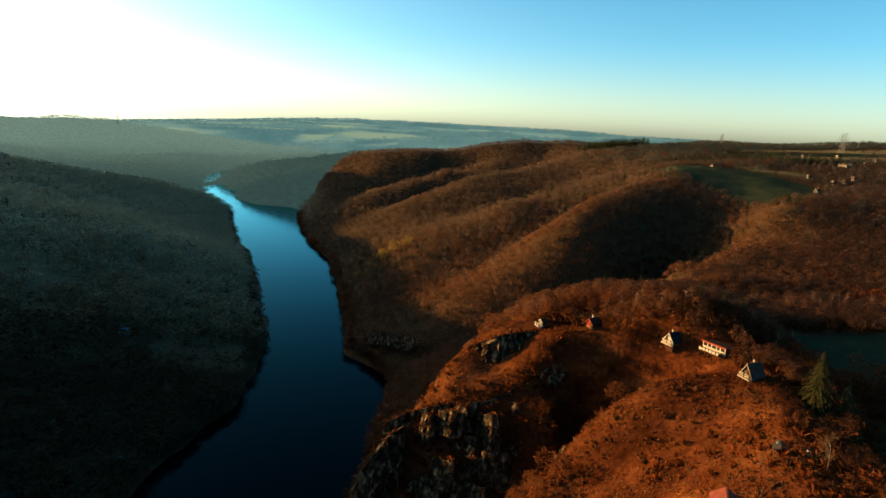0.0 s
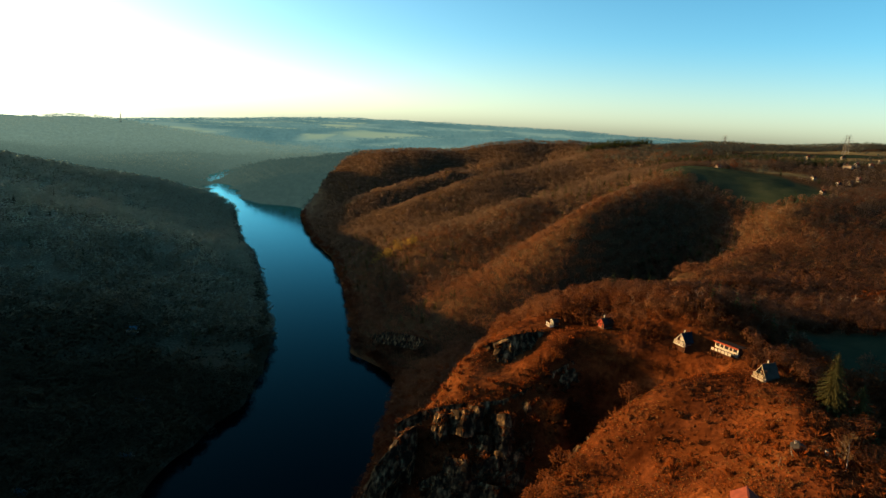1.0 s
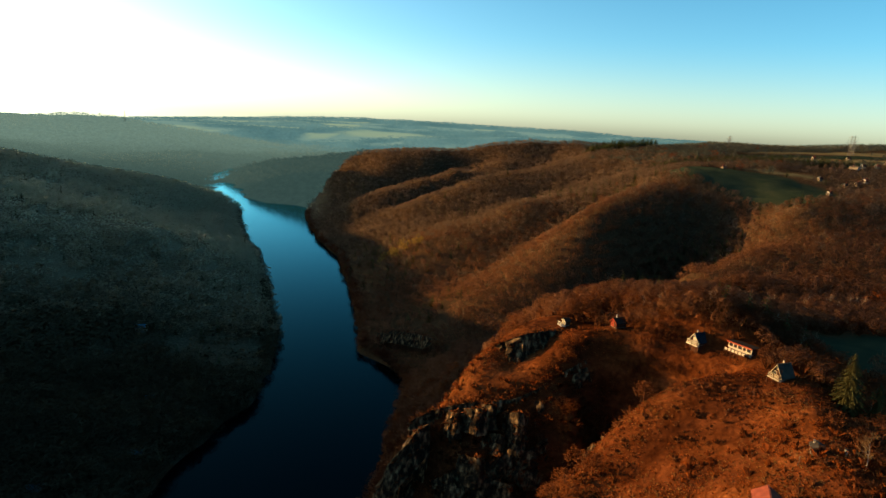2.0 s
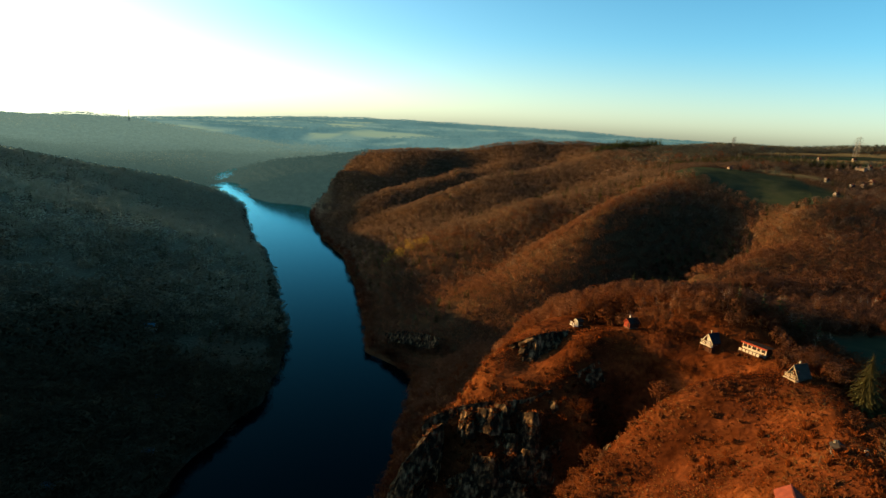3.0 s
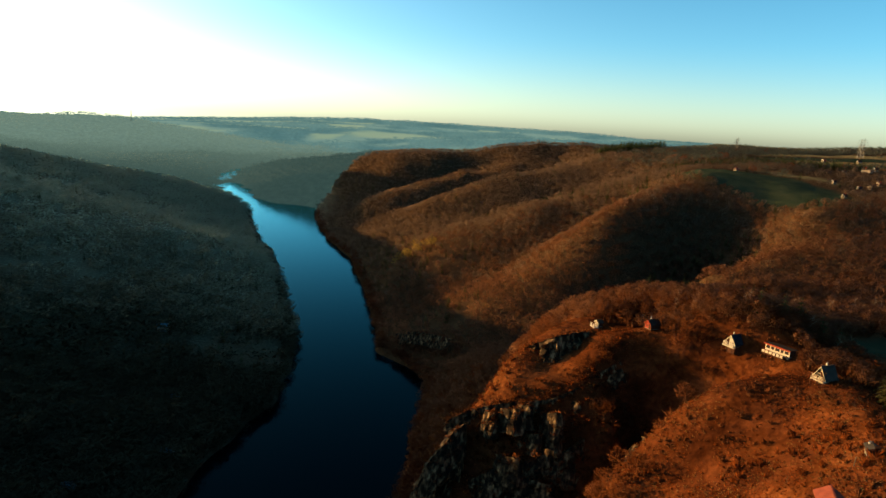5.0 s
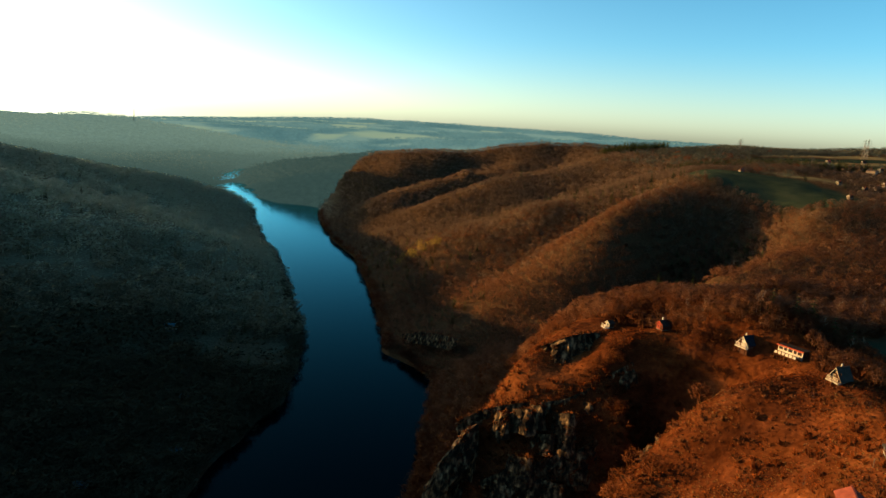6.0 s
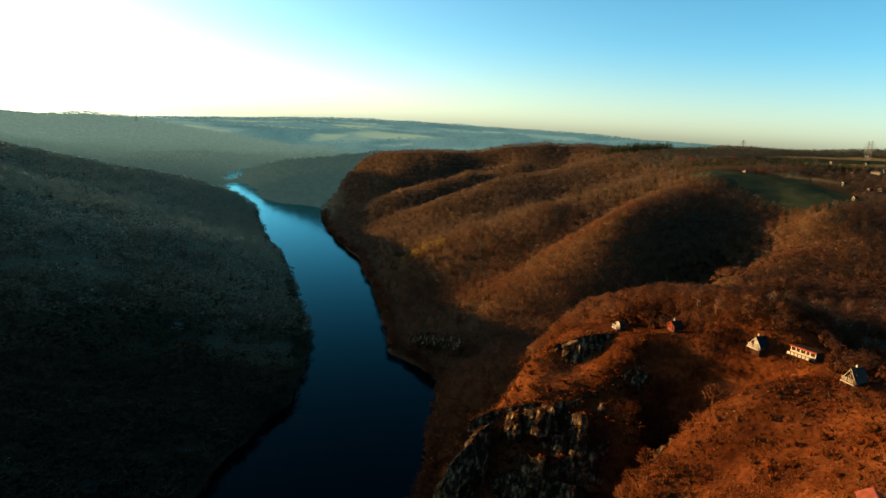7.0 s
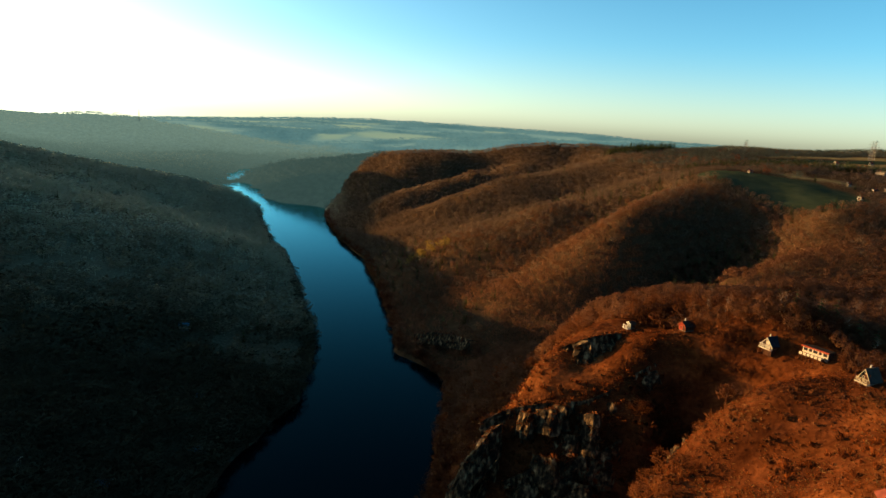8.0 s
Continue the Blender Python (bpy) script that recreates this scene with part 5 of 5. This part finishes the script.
crag("shaded crag above the far river bank", [(-34, 340, -124), (-22, 330, -118), (-8, 320, -116), (0, 310, -114)], 7, 3.0, 5, 1.6, 71)


LEDGES = np.array(LEDGES)
picked = rng.uniform(0, 1, len(LEDGES)) < 0.5
for lot, mat, lab in ((picked, SCRUB, "rust-coloured tufts growing on the rock ledges"), (~picked, BARE, "brown bushes clinging to the rock ledges")):
    plant("shrubs", SHRUB_FORMS, LEDGES[lot, 0], LEDGES[lot, 1], rng.uniform(0.6, 1.7, int(lot.sum())), mat, lab, rng, "scrub", 1.2, LEDGES[lot, 2] - 0.3)

RIMS = np.array(RIMS)
X, Y = scatter(rng, -6, 40, 139, 153, 0.9, lambda x, y: smooth(-0.1, 0.3, value_noise(x, y, 4, 61)))
plant("dry_grass", CLUMP_FORMS, X, Y, rng.uniform(0.4, 1.0, len(X)), RUST, "rust-coloured grass on the cliff's ledges", rng, "grass", wide=1.5, canopy=True)
plant("shrubs", SHRUB_FORMS, RIMS[:, 0], RIMS[:, 1], rng.uniform(0.7, 1.8, len(RIMS)), BARE, "brown scrub overhanging the rock's rim", rng, "scrub", 1.4, RIMS[:, 2] - 0.2)

# ---- single trees near the huts ----
def tree(name, label, x, y, tall, seed, twigs, bark=BARK, sprays=260, spread=0.24, low=0.25, category="tree", group="", thin=1.0):
    """A leafless tree: a bent tapered trunk, forked limbs and many thin sprays of twigs."""
    r = np.random.default_rng(seed)
    ob = base(name, x, y, ground_at(x, y) - 0.3, float(r.uniform(0, 360)), label, category, group)
    bm = bmesh.new()

    def limb(a, b, ra, rb, sides=5):
        a, b = Vector(a), Vector(b)
        d = (b - a).normalized()
        s = d.cross(Vector((0.3, 0.9, 0.2))).normalized()
        u = d.cross(s)
        ring = lambda c, q: [c + (s * math.cos(6.283 * i / sides) + u * math.sin(6.283 * i / sides)) * q for i in range(sides)]
        prism(bm, ring(a, ra), ring(b, rb))

    bend = [Vector((0, 0, 0))]
    for k in range(1, 6):
        bend.append(Vector((float(r.normal(0, 0.012)) * tall * k ** 0.5, float(r.normal(0, 0.012)) * tall * k ** 0.5, tall * 0.9 * k / 5)))
    girth = 0.017 * tall * thin
    for k in range(5):
        limb(bend[k], bend[k + 1], girth * (1 - k * 0.19), girth * (1 - (k + 1) * 0.19))
    ends = []
    for k in range(16):
        f = low + (0.92 - low) * (k + 0.5) / 16
        j = min(4, int(f / 0.9 * 5))
        at = bend[j].lerp(bend[j + 1], f / 0.9 * 5 - j)
        a, reach = float(r.uniform(0, 6.283)), spread * tall * math.sin(math.pi * min(1, 0.25 + 0.8 * (f - low) / (1 - low))) * float(r.uniform(0.7, 1.1))
        end = at + Vector((reach * math.cos(a), reach * math.sin(a), reach * float(r.uniform(0.5, 1.3))))
        limb(at, end, girth * 0.32, girth * 0.1, 4)
        ends.append((at, end))
    part("trunk", bm, bark, ob)
    pts = []
    for i in range(sprays):
        at, end = ends[i % 16]
        p = np.array(at.lerp(end, float(r.uniform(0.25, 1.05))))
        way = r.normal(0, 1, 3) + np.array((0, 0, 0.7)) + 0.8 * np.array((end - at).normalized())
        way *= tall * float(r.uniform(0.05, 0.13)) / np.linalg.norm(way)
        side = np.cross(way, r.normal(0, 1, 3))
        side *= tall * float(r.uniform(0.003, 0.009)) / np.linalg.norm(side)
        pts += [p - side, p + way, p + side]
    v, f = triangles(pts)
    crown = mesh_object("crown", v, f, twigs, [("tint", r.uniform(0, 1, len(v)))], False)
    crown.parent = ob
    return ob


def spruce(name, label, x, y, tall, seed, spread=1.0, tiers=17, fans=13, group=""):
    """A conifer with whorls of ragged drooping boughs."""
    r = np.random.default_rng(seed)
    ob = base(name, x, y, ground_at(x, y) - 0.3, 0, label, "tree", group)
    part("trunk", prism(bmesh.new(), [(0.02 * tall * math.cos(a), 0.02 * tall * math.sin(a), 0) for a in (0, 1, 2, 3, 4, 5)],
                        [(0.003 * tall * math.cos(a), 0.003 * tall * math.sin(a), 0.97 * tall) for a in (0, 1, 2, 3, 4, 5)]), BARK, ob)
    pts = []
    for i in range(tiers):
        f = i / (tiers - 1)
        z, reach = tall * (0.07 + 0.9 * f), spread * tall * (0.24 * (1 - f) ** 0.75 + 0.012)
        for j in range(fans):
            a = 6.283 * (j + r.uniform(-0.4, 0.4)) / fans + i * 2.1
            rr, z0 = reach * r.uniform(0.6, 1.15), z + r.uniform(-0.02, 0.02) * tall
            for k in range(4):
                g0, g1 = k / 4, (k + 1.3) / 4
                w = rr * 0.17 * (1.2 - g0)
                p0 = np.array((g0 * rr * math.cos(a), g0 * rr * math.sin(a), z0 + 0.10 * rr - 0.38 * rr * g0 ** 1.3))
                p1 = np.array((g1 * rr * math.cos(a), g1 * rr * math.sin(a), z0 + 0.10 * rr - 0.38 * rr * g1 ** 1.3 - 0.05 * rr))
                s = np.array((-math.sin(a), math.cos(a), r.uniform(-0.3, 0.3))) * w
                pts += [p0, p1 + s, p1 - 0.2 * s, p0, p1 - s + np.array((0, 0, -0.06 * rr)), p1 + 0.2 * s]
    v, f = triangles(pts)
    crown = mesh_object("crown", v, f, OLIVE, [("tint", r.uniform(0, 1, len(v)))], False)
    crown.parent = ob
    return ob


spruce("spruce", "tall dense green spruce beside the meadow", 89.0, 115.5, 13.0, 3, 1.15, 27, 17)
spruce("spruce", "slim dark green spruce behind the huts", 94.0, 113.5, 11.0, 4, 1.2, 24, 15)
PINES = "young pines behind the chalet"
for i, (x, y, tall) in enumerate(((84, 163, 9.0), (90, 161, 10.0), (96, 163, 11.5), (99, 157, 10.0), (104, 156, 10.0), (44, 200, 6.5))):
    spruce("pine", "young green pine among bare trees", x, y, tall, 20 + i, 1.25, 9, 9, PINES)
BIRCHES = "pale birches on the spur"
spots = [(69, 172, 8.5), (67.5, 181, 7.5), (72, 176, 7.5), (64, 184, 7.0), (80, 163, 7.5), (82, 164.5, 8), (98, 160, 8.5), (103, 161, 8), (106, 158, 7.5), (101, 152, 8.0), (110, 160, 8.5), (76, 200, 8), (84, 206, 8)]
for k in range(22):
    spots.append((118 + 4.6 * k + 2.5 * math.sin(k * 2.3), 229 + 0.35 * k + 3.5 * math.sin(k * 1.7), 8.5 + 2.0 * math.sin(k * 3.1)))
for i, (x, y, tall) in enumerate(spots):
    tree("birch", "slender bare birch with a pale trunk", x, y, 0.85 * tall, 40 + i, PALE, BIRCH_BARK, 120, 0.20, 0.3, group=BIRCHES, thin=0.9)
tree("birch", "bare birch with sunlit orange twigs by the shed", 73.0, 86.6, 6.8, 90, TAN_GRASS, BIRCH_BARK, 620, 0.24, 0.15)
REDS = "bushes in red leaf"
for i, (x, y, tall) in enumerate(((92.6, 113.2, 6.5), (65.5, 117, 2.6), (57.5, 96, 2.6), (31.5, 150.5, 3.0), (78, 84, 3.5), (72.5, 120.5, 2.2), (88, 132, 3.0))):
    tree("red_bush", "bush with bright rust-red leaves", x, y, tall, 120 + i, RUST, BARK, 420, 0.42, 0.08, "bush", REDS)
